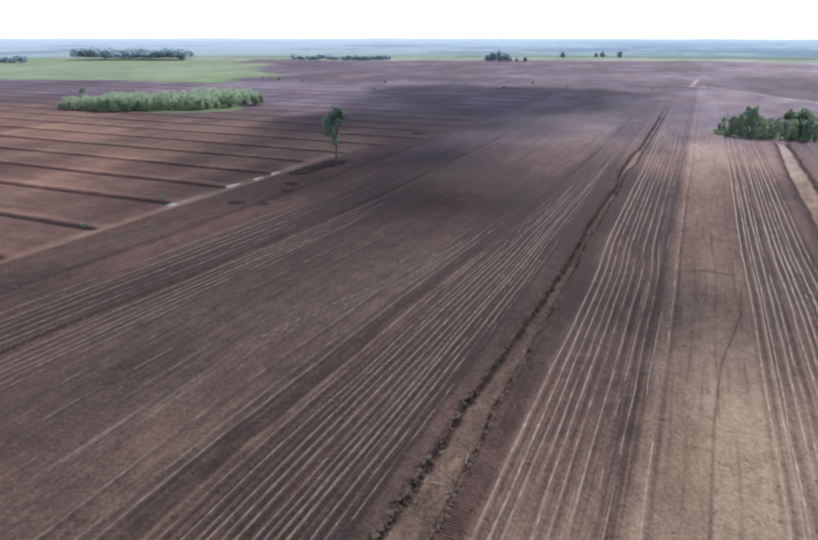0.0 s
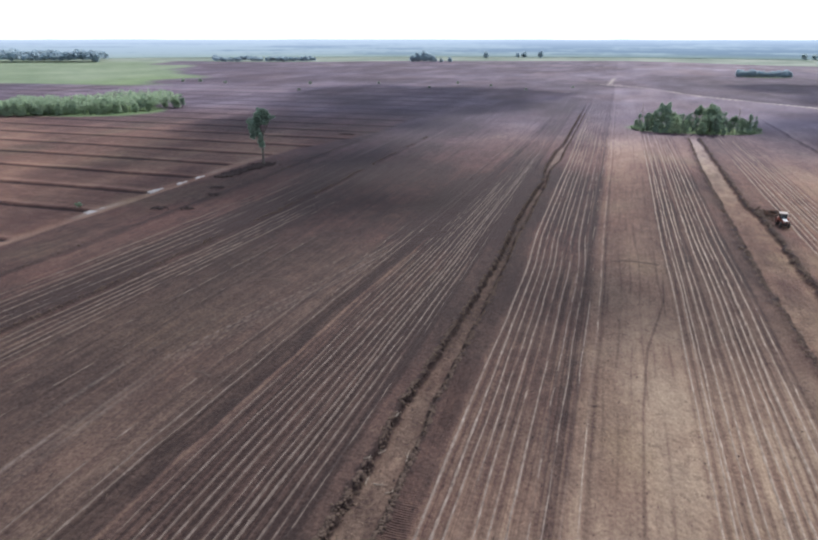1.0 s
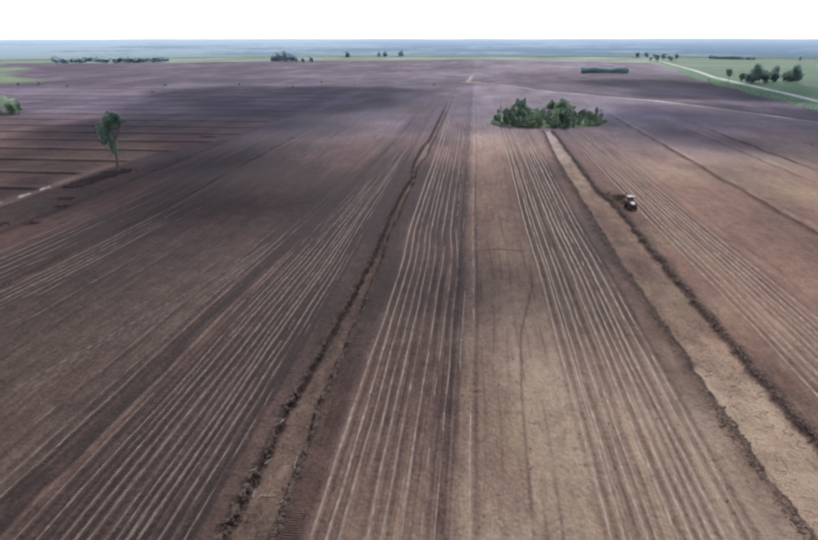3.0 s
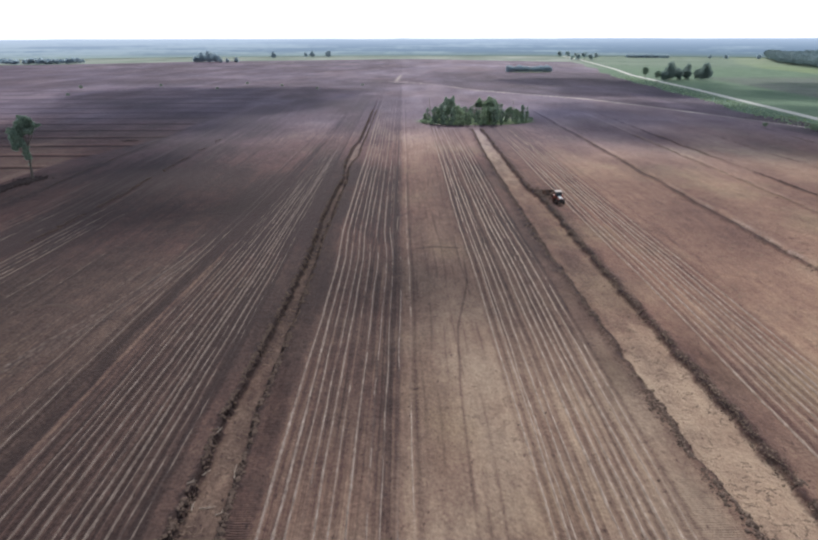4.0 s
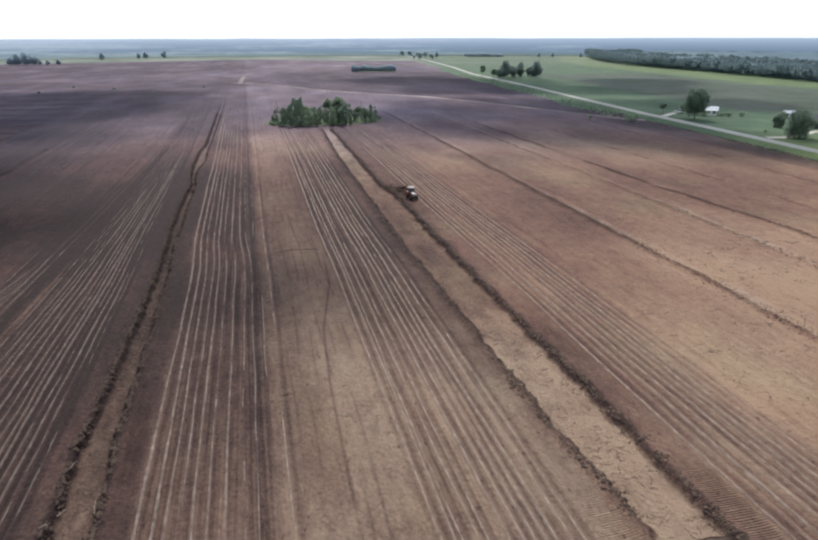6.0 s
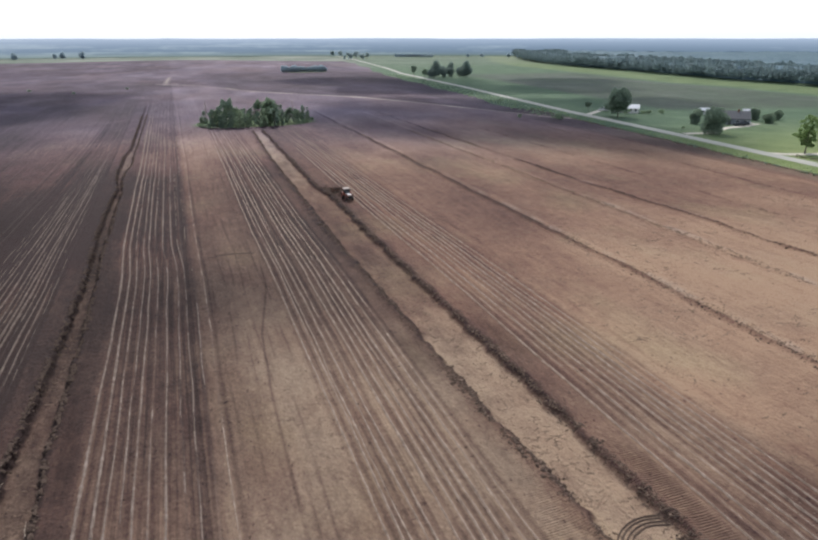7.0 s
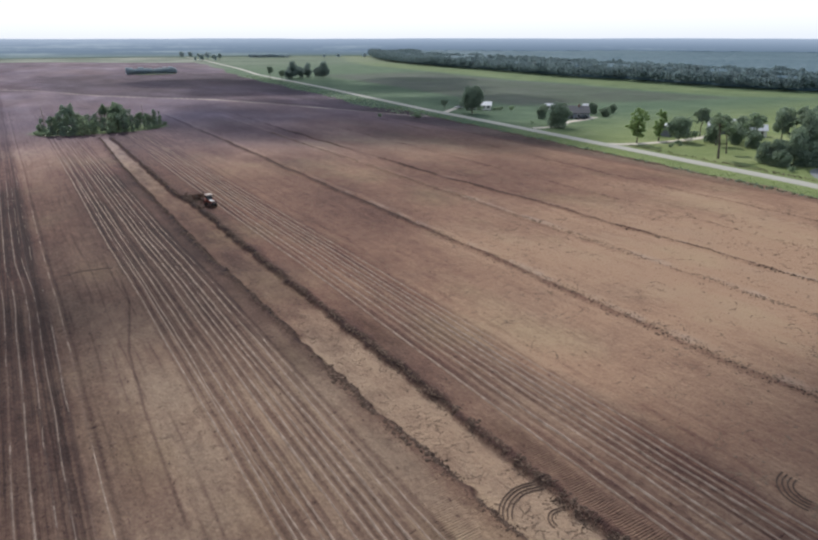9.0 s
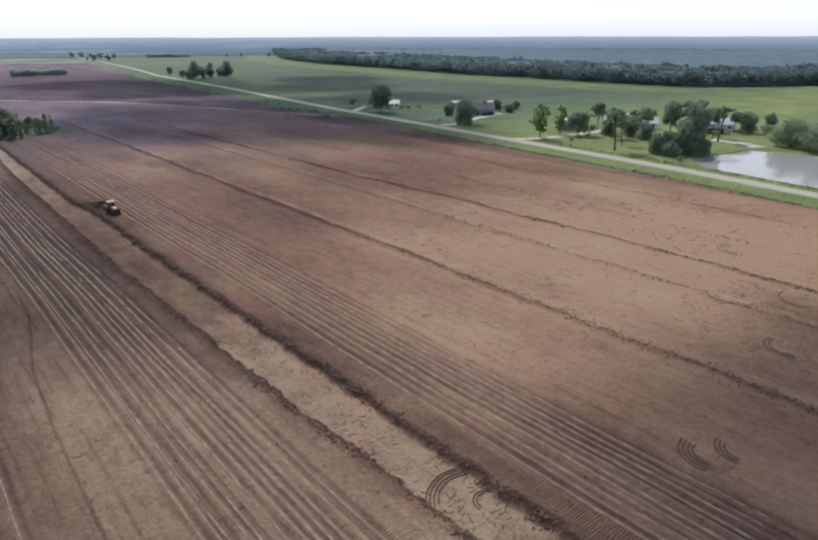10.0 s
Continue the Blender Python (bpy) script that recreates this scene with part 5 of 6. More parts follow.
while len(spots) < 58:
    u, v = rng.uniform(-1, 1), rng.uniform(-1, 1)
    if u * u + v * v > 1:
        continue
    x, y = 31.5 + 22.5 * u, 281 + 12.0 * v - 3 * (1 - u * u) + 3 * u
    if all((x - a) ** 2 + (y - b) ** 2 > 6 for a, b in spots):
        spots.append((x, y))
for i, (x, y) in enumerate(spots):
    u = (x - 31.5) / 22.5
    peak = 0.55 + 0.42 * math.exp(-((u + 0.52) / 0.26) ** 2) + 0.42 * math.exp(-((u - 0.22) / 0.25) ** 2) + 0.12 * math.exp(-((u - 0.8) / 0.1) ** 2)
    proto = (narrow_a, narrow_b, scrub_c, narrow_c, round_a, narrow_b, scrub_b)[i % 7]
    plant(proto, x, y, peak * rng.uniform(0.72, 1.16), rng.uniform(0, 6.28), "slim dark green tree in a small field wood", "trees of the field wood", rng.uniform(0.7, 1.05))
for i in range(34):
    a = rng.uniform(0, 6.28)
    plant(bush_a, 31.5 + 23.5 * math.cos(a), 281 + 13 * math.sin(a) + 3 * math.cos(a), rng.uniform(0.45, 0.9), rng.uniform(0, 6.28), "low green bush at the edge of the field wood", "bushes of the field wood")



def snag(x, y, height, turn):
    """A dead tree: a thin bare trunk with a few broken limbs."""
    bm = bmesh.new()
    tube(bm, (0, 0, -0.1), (0.1, 0, height * 0.55), 0.17, 0.12, 7)
    tube(bm, (0.1, 0, height * 0.55), (-0.1, 0.1, height), 0.12, 0.04, 6)
    for k, a in ((0.5, 0.3), (0.62, 2.4), (0.75, 4.4), (0.85, 1.2)):
        tube(bm, (0, 0.03, height * k), (math.cos(a) * 0.9, math.sin(a) * 0.9, height * k + 0.8), 0.06, 0.02, 5)
    ob = part("dead_tree", bm, WOOD)
    ob.matrix_world = Matrix.Translation((x, y, ground_height(x, y))) @ Matrix.Rotation(turn, 4, "Z")
    tagged(ob, "thin bare dead tree beside the field wood", "tree", "dead trees of the field wood")


for x, y, h, a in ((11.5, 286, 9.5, 0.4), (47, 283, 9.0, 2.0), (30, 276, 8.0, 3.1)):
    snag(x, y, h, a)

# overgrown island in the west field: single trees along its front, a thicket behind
ISLAND_S = [0, 0.3, 0.6, 0.85, 1]
spots = []
while len(spots) < 84:
    s, d = rng.uniform(0, 1), rng.uniform(0, 1) ** 1.6 * 0.5
    fx, fy = np.interp(s, ISLAND_S, [-297, -268, -243, -224, -213]), np.interp(s, ISLAND_S, [236, 236, 249, 267, 297])
    deep = 46 * math.sin(math.pi * min(1, 0.1 + 0.85 * s)) ** 0.6
    x, y = fx - 0.66 * d * deep, fy + 0.75 * d * deep
    if all((x - a) ** 2 + (y - b) ** 2 > 4.5 for a, b, *_ in spots):
        spots.append((x, y, s, d))
for i, (x, y, s, d) in enumerate(spots):
    k = (0.42 + 0.42 * min(1, s * 3)) * rng.uniform(0.6, 1.12)
    proto = (narrow_c, scrub_c)[i % 2] if s > 0.86 else (scrub_b, scrub_a, scrub_b, scrub_c, scrub_a)[i % 5]
    plant(proto, x, y, k, rng.uniform(0, 6.28), "leafy young tree in a dense overgrown island", "trees of the overgrown island", rng.uniform(0.9, 1.3))
plant(bush_a, -371, 316, 1.5, 0.3, "small lone tree on bare soil")
for x, y, s in ((-300, 470, 0.8), (-330, 480, 1.1), (-345, 478, 0.8), (-150, 250, 0.5), (-108, 108.5, 0.5), (-106.5, 86, 0.4), (-210, 420, 0.7), (-130, 470, 0.7), (-90, 500, 0.6), (-60, 470, 0.6), (-120, 520, 0.8), (-180, 500, 0.7), (-30, 500, 0.6), (-230, 480, 0.9), (145, 262, 0.7), (160, 254, 1.0), (158, 250, 0.9)):
    plant(bush_far if y > 200 and x < 0 else bush_a, x, y, s, x, "low dark bush on open soil", "bushes on the open field")

# trees round the houses and the pond
HOME = "trees round the farmsteads"
for proto, x, y, s, w, label in (
        (dome_a, 187.6, 249, 1.42, 1.0, "broad dark round tree by a white house"), (bush_a, 199, 257.5, 1.1, 1.0, "dark bush beside the broad round tree"), (round_b, 188.5, 273, 0.42, 1.1, "small dark tree by a white house"),
        (bush_a, 209.3, 254.5, 0.85, 1.3, "dark clipped bush on the lawn"), (bush_a, 214.8, 253, 0.95, 1.1, "dark clipped bush on the lawn"), (bush_a, 207, 256, 0.7, 1.2, "dark clipped bush on the lawn"),
        (dome_b, 187.5, 191.5, 1.22, 1.0, "dense dark round tree beside the road"), (dome_b, 203, 218, 0.62, 1.0, "dark round garden tree"), (dome_b, 216, 231, 0.55, 1.0, "dark round garden tree"),
        (dome_b, 236, 219, 0.66, 0.95, "dark round tree behind the house"), (dome_b, 233.5, 209.5, 0.52, 1.35, "wide dark tree on the lawn"), (dome_b, 246, 216, 0.55, 0.9, "dark tree on the lawn"), (round_b, 222, 224, 0.5, 0.9, "small dark tree behind the house"),
        (young_a, 181.5, 147.5, 1.18, 1.0, "bright green young tree on a sunny lawn"), (young_b, 193, 147.8, 1.12, 1.05, "slim bright green tree on a sunny lawn"),
        (dome_a, 197, 142.5, 0.98, 1.2, "broad dark tree over a pale drive"), (round_b, 215, 147, 0.95, 0.85, "tall dark tree behind the drive"),
        (pine_a, 179.3, 115.4, 1.25, 1.25, "leaning pine with a bare trunk on the lawn"), (pine_a, 189.5, 119.5, 0.85, 1.1, "pine with a bare trunk on the lawn"),
        (round_a, 213.5, 126, 1.05, 0.9, "green garden tree near the house"), (dome_b, 206, 121, 0.75, 1.0, "dark garden tree near the house"), (round_b, 201, 131, 0.8, 1.1, "dark garden tree near the house"),
        (dome_a, 184.5, 100.5, 0.8, 0.85, "dense dark tree at the pond's edge"), (dome_a, 187.5, 97.5, 1.2, 0.6, "dense dark tree at the pond's edge"), (dome_a, 192.5, 96.5, 1.68, 0.55, "tall dense dark tree at the pond's edge"),
        (round_b, 197, 100.5, 1.45, 0.72, "tall dark tree at the pond's edge"), (round_b, 194.5, 106, 1.35, 0.7, "tall dark tree by the pond"), (dome_b, 189, 102, 0.8, 0.8, "dense dark tree at the pond's edge"), (dome_b, 182.5, 97.5, 0.5, 1.0, "dark low tree at the pond's edge"),
        (pine_a, 221.5, 103, 1.12, 1.1, "pine with a bare trunk beside the pond"), (round_b, 228, 108, 0.95, 0.95, "green tree behind the pond"),
        (dome_b, 250.5, 106, 0.95, 0.95, "dark round tree on the lawn"), (round_b, 246, 109, 0.7, 1.0, "dark tree on the lawn"), (dome_b, 264, 104, 0.8, 0.7, "dark oval tree on the lawn"), (bush_a, 258, 102, 1.2, 1.4, "low dark bush on the lawn"),
        (dome_b, 183.5, 103.5, 0.78, 0.9, "dense dark tree at the pond's edge"), (dome_b, 182.3, 99, 0.6, 1.0, "dense dark tree at the pond's edge"), (dome_b, 187.5, 94.8, 0.62, 1.1, "low dense dark tree at the water"), (dome_b, 191.5, 93, 0.7, 1.0, "low dense dark tree at the water"),
        (dome_b, 209, 129, 0.75, 1.1, "dark garden tree before the farmhouse"), (dome_b, 216, 134, 0.8, 1.0, "dark garden tree before the farmhouse"), (round_b, 221, 129.5, 0.85, 1.0, "dark garden tree before the farmhouse"), (dome_b, 206, 136, 0.7, 1.1, "dark garden tree before the farmhouse"), (dome_b, 232, 141, 0.85, 1.0, "dark tree behind the farmhouse"),
        (willow, 228, 82, 1.0, 1.0, "wide dark willow at the pond's edge"), (willow, 224, 71, 1.05, 1.1, "wide dark willow at the pond's edge"), (dome_b, 243, 86, 0.9, 1.2, "dark round tree behind the pond"), (dome_b, 236, 84, 0.8, 1.2, "dark round tree behind the pond"),
        (bush_a, 189.5, 137, 0.8, 1.0, "small dark shrub on the lawn"), (bush_a, 184.5, 136, 0.6, 1.0, "small dark shrub on the lawn"), (bush_a, 206, 205, 0.5, 1.0, "small shrub on the lawn"), (bush_a, 187.5, 207, 0.45, 1.0, "small shrub by the road"),
        (bush_a, 177.5, 92.5, 0.7, 1.0, "pale shrub at the water's edge"), (bush_a, 234, 110, 0.9, 1.0, "low bush on the lawn"), (bush_a, 240, 112, 0.9, 1.2, "low bush on the lawn")):
    plant(proto, x, y, s, x * 1.7, label, HOME, w)

# trees by the road farther off
for proto, x, y, s, w in ((round_b, 198, 547, 0.98, 0.75), (round_b, 192.5, 507, 0.9, 0.7), (road_b, 212, 545, 0.6, 1.0), (road_a, 222, 556, 1.06, 0.85), (road_b, 231, 562, 0.78, 1.1), (road_b, 237, 560, 0.7, 1.2), (road_a, 241, 570, 0.9, 0.8),
                          (road_a, 249, 551, 1.02, 0.9), (road_b, 228, 553, 0.65, 1.2), (road_b, 217, 549, 0.55, 1.3), (road_b, 245, 556, 0.7, 1.2), (far_b, 268, 1030, 0.85, 1.1), (far_a, 277, 1033, 0.9, 1.0), (far_b, 288, 1035, 0.75, 1.2), (far_a, 297, 1040, 0.8, 1.0),
                          (far_b, 262, 1045, 0.5, 1.0), (far_b, 285, 1230, 0.78, 1.2), (far_b, 300, 1230, 0.75, 1.2), (far_b, 315, 1232, 0.55, 1.0), (bush_a, 188, 560, 0.7, 1.0)):
    plant(proto, x, y, s, x * 2.1, "dark tree in a roadside clump", "roadside trees far off", w)
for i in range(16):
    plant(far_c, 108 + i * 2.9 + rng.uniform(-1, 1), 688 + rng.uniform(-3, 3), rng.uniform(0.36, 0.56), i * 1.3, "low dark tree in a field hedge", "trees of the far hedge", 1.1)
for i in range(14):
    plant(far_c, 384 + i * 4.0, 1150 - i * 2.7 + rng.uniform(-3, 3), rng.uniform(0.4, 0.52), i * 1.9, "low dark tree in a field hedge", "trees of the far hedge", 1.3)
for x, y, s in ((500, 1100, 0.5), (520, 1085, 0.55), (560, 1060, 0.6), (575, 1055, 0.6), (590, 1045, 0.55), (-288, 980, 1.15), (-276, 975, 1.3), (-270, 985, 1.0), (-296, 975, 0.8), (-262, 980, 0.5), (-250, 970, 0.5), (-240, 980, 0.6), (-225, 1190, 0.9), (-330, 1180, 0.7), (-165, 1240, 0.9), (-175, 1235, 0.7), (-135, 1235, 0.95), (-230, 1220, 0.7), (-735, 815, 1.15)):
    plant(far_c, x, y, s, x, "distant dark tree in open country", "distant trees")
for proto in PROTOS:
    for o in (*proto.children_recursive, proto):
        bpy.data.objects.remove(o)


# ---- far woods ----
# blue-grey leaves: the haze before the forest is painted into their colour
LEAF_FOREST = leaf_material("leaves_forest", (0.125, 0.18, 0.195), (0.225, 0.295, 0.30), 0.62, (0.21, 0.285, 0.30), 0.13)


def woods(name, poly, tree_h, count, size, label, seed, leaf):
    """A far wood: crowns heaped along its outline and over its top, too many to count."""
    rng = np.random.default_rng(seed)
    poly = np.array(poly, float)
    lo, hi = poly.min(0), poly.max(0)
    pts = np.empty((0, 2))
    nxt = np.roll(poly, -1, 0)
    while len(pts) < count:
        p = rng.uniform(lo, hi, (count * 2, 2))
        inside = np.zeros(len(p), bool)
        for (x0, y0), (x1, y1) in zip(poly, nxt):
            hit = ((y0 > p[:, 1]) != (y1 > p[:, 1])) & (p[:, 0] < (x1 - x0) * (p[:, 1] - y0) / (y1 - y0 + 1e-9) + x0)
            inside ^= hit
        pts = np.concatenate([pts, p[inside]])
    pts = pts[:count]
    h = tree_h * rng.uniform(0.7, 1.15, count) * (1 + 0.3 * wobble(pts[:, 0] / 17, pts[:, 1] / 23))
    r = h * rng.uniform(0.3, 0.45, count)
    per = 34 if size > 2.5 else 52
    d = rng.normal(0, 1, (count, per, 3))
    d /= np.linalg.norm(d, axis=2)[..., None]
    d[..., 2] = np.where(d[..., 2] < -0.5, -d[..., 2], d[..., 2])
    c = np.stack([pts[:, 0], pts[:, 1], h * 0.6], 1)[:, None] + d * np.stack([r, r, h * 0.42], 1)[:, None] * rng.uniform(0.75, 1.05, (count, per, 1))
    me = leaf_mesh(name, c.reshape(-1, 3), d.reshape(-1, 3), size, leaf, rng)
    return tagged(new(name, me), label, "woods", kind="stuff")


front = []
for y in np.linspace(60, 1250, 60):
    front.append((float(np.interp(y, edge_y, edge_x)), float(y)))
woods("thicket", [(-297, 238), (-268, 239), (-244, 252), (-226, 270), (-215, 298), (-238, 312), (-270, 292), (-300, 262)], 6.6, 300, 0.75, "dense light green thicket on an island in the field", 106, LEAF_SCRUB)
east_front = front + [(x + 26, y) for x, y in front[::-1]]
deep_front = [(x + 22, y) for x, y in front] + [(x + 110, y + 30) for x, y in front[::-1]]
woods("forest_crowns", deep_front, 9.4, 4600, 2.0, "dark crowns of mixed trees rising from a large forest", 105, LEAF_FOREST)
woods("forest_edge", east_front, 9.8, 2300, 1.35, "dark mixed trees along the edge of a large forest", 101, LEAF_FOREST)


def canopy(name, label, seed):
    """The closed roof of the large forest, rolling back to the distance."""
    rng = np.random.default_rng(seed)
    ys = steps([(-300, 40), (60, 9), (600, 11), (1200, 30), (2600, 120)])
    us = steps([(19, 5), (120, 8), (400, 18), (1500, 80), (2200, 120)])
    U, Y = np.meshgrid(us, ys)
    X = np.interp(Y, edge_y, edge_x) + U
    jx, jy = rng.uniform(-0.3, 0.3, X.shape) * np.gradient(us)[None], rng.uniform(-0.3, 0.3, X.shape) * np.gradient(ys)[:, None]
    Z = 8.9 + rng.uniform(-1.0, 1.0, X.shape) + 1.5 * wobble(X / 80, Y / 80)
    gap = smooth(0.55, 0.75, wobble(X / 420 + 3, Y / 260)) * smooth(500, 700, U)
    Z = Z * (1 - gap) - 0.5 * gap
    Z[:, 0] = 0.5
    nx, ny = len(us), len(ys)
    i = np.arange((nx - 1) * (ny - 1))
    a = (i // (nx - 1)) * nx + i % (nx - 1)
    me = mesh_arrays(name, np.stack([(X + jx).ravel(), (Y + jy).ravel(), Z.ravel()], 1), np.stack([a, a + 1, a + nx + 1, a + nx], 1), CANOPY)
    return tagged(new(name, me), label, "forest", kind="stuff")


def canopy_material():
    n = Nodes("forest_canopy")
    big = n.noise(0.006, (1, 1, 1), 4)
    crowns = n.add("TexVoronoi", Vector=n.coords(), Scale=0.16)
    tone = n.math("ADD", n.math("MULTIPLY", big, 0.7), n.math("MULTIPLY", crowns.outputs[0], 0.35), True)
    # bluish greens, again with the distance haze painted in
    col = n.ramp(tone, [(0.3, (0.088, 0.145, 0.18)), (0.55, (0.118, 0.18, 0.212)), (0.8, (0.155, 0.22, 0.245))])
    return n.finish(col, 0.7, 0, n.bump(crowns.outputs[0], 0.5, 1.5), 0.1)


CANOPY = canopy_material()
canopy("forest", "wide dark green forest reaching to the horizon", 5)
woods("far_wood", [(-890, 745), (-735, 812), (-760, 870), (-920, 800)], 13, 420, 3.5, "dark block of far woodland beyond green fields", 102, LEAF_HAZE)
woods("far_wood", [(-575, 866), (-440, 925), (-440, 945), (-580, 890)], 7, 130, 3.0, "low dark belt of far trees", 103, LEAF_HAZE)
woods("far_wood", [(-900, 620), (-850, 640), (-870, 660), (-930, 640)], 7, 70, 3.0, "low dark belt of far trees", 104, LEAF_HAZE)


# ---- weeds along the verge ----
def weeds(name, x, y, tall, per, size, leaf, label, seed):
    rng = np.random.default_rng(seed)
    z = land(x, y)[0]
    d = rng.normal(0, 1, (len(x), per, 3))
    d[..., 2] = np.abs(d[..., 2])
    d /= np.linalg.norm(d, axis=2)[..., None]
    c = np.stack([x, y, z + 0.02], 1)[:, None] + d * tall[:, None, None] * np.array([0.8, 1.3, 1.0]) * rng.uniform(0.3, 1, (len(x), per, 1))
    tagged(new(name, leaf_mesh(name, c.reshape(-1, 3), d.reshape(-1, 3), size, leaf, rng)), label, "weeds", kind="stuff")


rng = np.random.default_rng(8)
y = rng.uniform(20, 270, 620)
y = y[wobble(y / 5.0, y * 0 + 2) + 0.6 * wobble(y / 1.7, y * 0 + 5) > 0.05]
weeds("verge_weeds", road_center(y) - 12.2 + rng.normal(0, 0.8, len(y)), y, rng.uniform(0.12, 0.5, len(y)), 14, 0.24, LEAF, "ragged green weeds along the field's edge", 201)
y = rng.uniform(20, 300, 520)
weeds("verge_weeds", road_center(y) - 12.6 + rng.normal(0, 0.5, len(y)), y, rng.uniform(0.1, 0.4, len(y)), 12, 0.22, LEAF_DRY, "dry tan weeds along the field's edge", 205)
y = rng.uniform(20, 300, 1300)
weeds("verge_grass", road_center(y) + rng.uniform(-11.5, -4.5, len(y)), y, rng.uniform(0.08, 0.2, len(y)), 7, 0.16, LEAF_YOUNG, "tufts of yellow-green verge grass beside the road", 202)
y = rng.uniform(250, 620, 520)
weeds("verge_weeds", road_center(y) - rng.uniform(7, 22, len(y)), y, rng.uniform(0.25, 0.9, len(y)), 12, 0.5, LEAF_MID, "rough dark green growth beside the far road", 203)
y = rng.uniform(20, 150, 420)
weeds("pond_grass", road_center(y) + rng.uniform(4.6, 7.5, len(y)), y, rng.uniform(0.1, 0.4, len(y)), 8, 0.25, LEAF_DRY, "dry grass on the bank between road and pond", 204)


# ---- drives ----
def ribbon(name, line, wide, height, material, label, category):
    line = np.array(line, float)
    t = np.concatenate([[0], np.cumsum(np.hypot(*np.diff(line, axis=0).T))])
    k = int(t[-1] / 1.5) + 2
    s = np.linspace(0, t[-1], k)
    x, y = np.interp(s, t, line[:, 0]), np.interp(s, t, line[:, 1])
    tx, ty = np.gradient(x), np.gradient(y)
    n = np.hypot(tx, ty)
    rows = []
    for o, h in ((-0.5, -0.1), (-0.42, height), (0.42, height), (0.5, -0.1)):
        px, py = x - ty / n * o * wide, y + tx / n * o * wide
        rows.append(np.stack([px, py, np.full(k, h + 0.06)], 1))
    i = np.arange(k - 1)
    f = np.concatenate([np.stack([j * k + i, j * k + i + 1, (j + 1) * k + i + 1, (j + 1) * k + i], 1) for j in range(3)])
    tagged(new(name, mesh_arrays(name, np.concatenate(rows), f, material, True)), label, category, kind="structure")


ribbon("driveway", [(171.5, 153), (176, 149), (184, 146.2), (193, 144.6), (202, 143.8), (213, 144.3), (224, 146)], 3.4, 0.06, CONCRETE, "pale sandy drive to the farmhouse", "drive")
ribbon("driveway", [(178, 196), (189, 194), (198, 200), (205, 203.5), (216, 205), (227, 209.5)], 3.6, 0.06, CONCRETE, "pale gravel drive to the grey house", "drive")
ribbon("driveway", [(181, 262), (188, 268), (196, 274)], 3.2, 0.06, CONCRETE, "pale gravel drive to the white house", "drive")
ribbon("shore", [(219.5, 88), (223, 95), (225, 101), (224, 106)], 5.5, 0.05, CONCRETE, "pale sandy shore beside the pond", "shore")


# ---- buildings ----
def house(name, x, y, turn, length, width, eaves, ridge, wall_mat, roof_mat, label, windows=3, chimney=False):
    h = thing(name, Matrix.Translation((x, y, ground_height(x, y) - 0.05)) @ Matrix.Rotation(radians(turn), 4, "Z"), label, "house", "buildings of the farmsteads")
    L, W, t = length / 2, width / 2, 0.2
    for s in (-1, 1):
        part("wall", boxed((-L, s * W - t / 2, 0), (L, s * W + t / 2, eaves)), wall_mat, h)
        bm = bmesh.new()
        prof = [(-W + t / 2, 0), (W - t / 2, 0), (W - t / 2, eaves), (0, ridge - 0.15), (-W + t / 2, eaves)]
        a = [bm.verts.new((s * (L - t), p, q)) for p, q in prof]
        b = [bm.verts.new((s * L, p, q)) for p, q in prof]
        bm.faces.new(a), bm.faces.new(b[::-1])
        for i in range(5):
            bm.faces.new((a[i], b[i], b[(i + 1) % 5], a[(i + 1) % 5]))
        bmesh.ops.recalc_face_normals(bm, faces=bm.faces)
        part("gable", bm, wall_mat, h)
        bm = bmesh.new()
        over, th = 0.45, 0.14
        drop = (ridge - eaves) * over / W
        pts = [(-L - over, 0, ridge), (L + over, 0, ridge), (L + over, s * (W + over), eaves - drop), (-L - over, s * (W + over), eaves - drop)]
        up = [bm.verts.new((p[0], p[1], p[2] + th)) for p in pts]
        dn = [bm.verts.new(p) for p in pts]
        bm.faces.new(up), bm.faces.new(dn[::-1])
        for i in range(4):
            bm.faces.new((up[i], dn[i], dn[(i + 1) % 4], up[(i + 1) % 4]))
        bmesh.ops.recalc_face_normals(bm, faces=bm.faces)
        part("roof", bm, roof_mat, h)
        for i in range(windows):
            cx = -L + length * (i + 0.5) / windows
            if s < 0 and i == windows // 2:
                part("door", boxed((cx - 0.5, s * W - t / 2 - 0.06, 0.1), (cx + 0.5, s * W - t / 2 - 0.004, 2.15), 0.02), STEEL_DARK, h)
                continue
            w = part("window", boxed((cx - 0.65, s * (W + t / 2 + 0.03) - 0.03, 0.95), (cx + 0.65, s * (W + t / 2 + 0.03) + 0.03, 2.15)), PAINT_WHITE, h)
            part("pane", boxed((cx - 0.55, s * (W + t / 2 + 0.066) - 0.006, 1.05), (cx + 0.55, s * (W + t / 2 + 0.066) + 0.006, 2.05)), GLASS, w)
    if chimney:
        part("chimney", boxed((L * 0.4, -0.9, ridge - 0.9), (L * 0.4 + 0.7, -0.3, ridge + 0.8), 0.03), BRICKWORK, h)
    return h


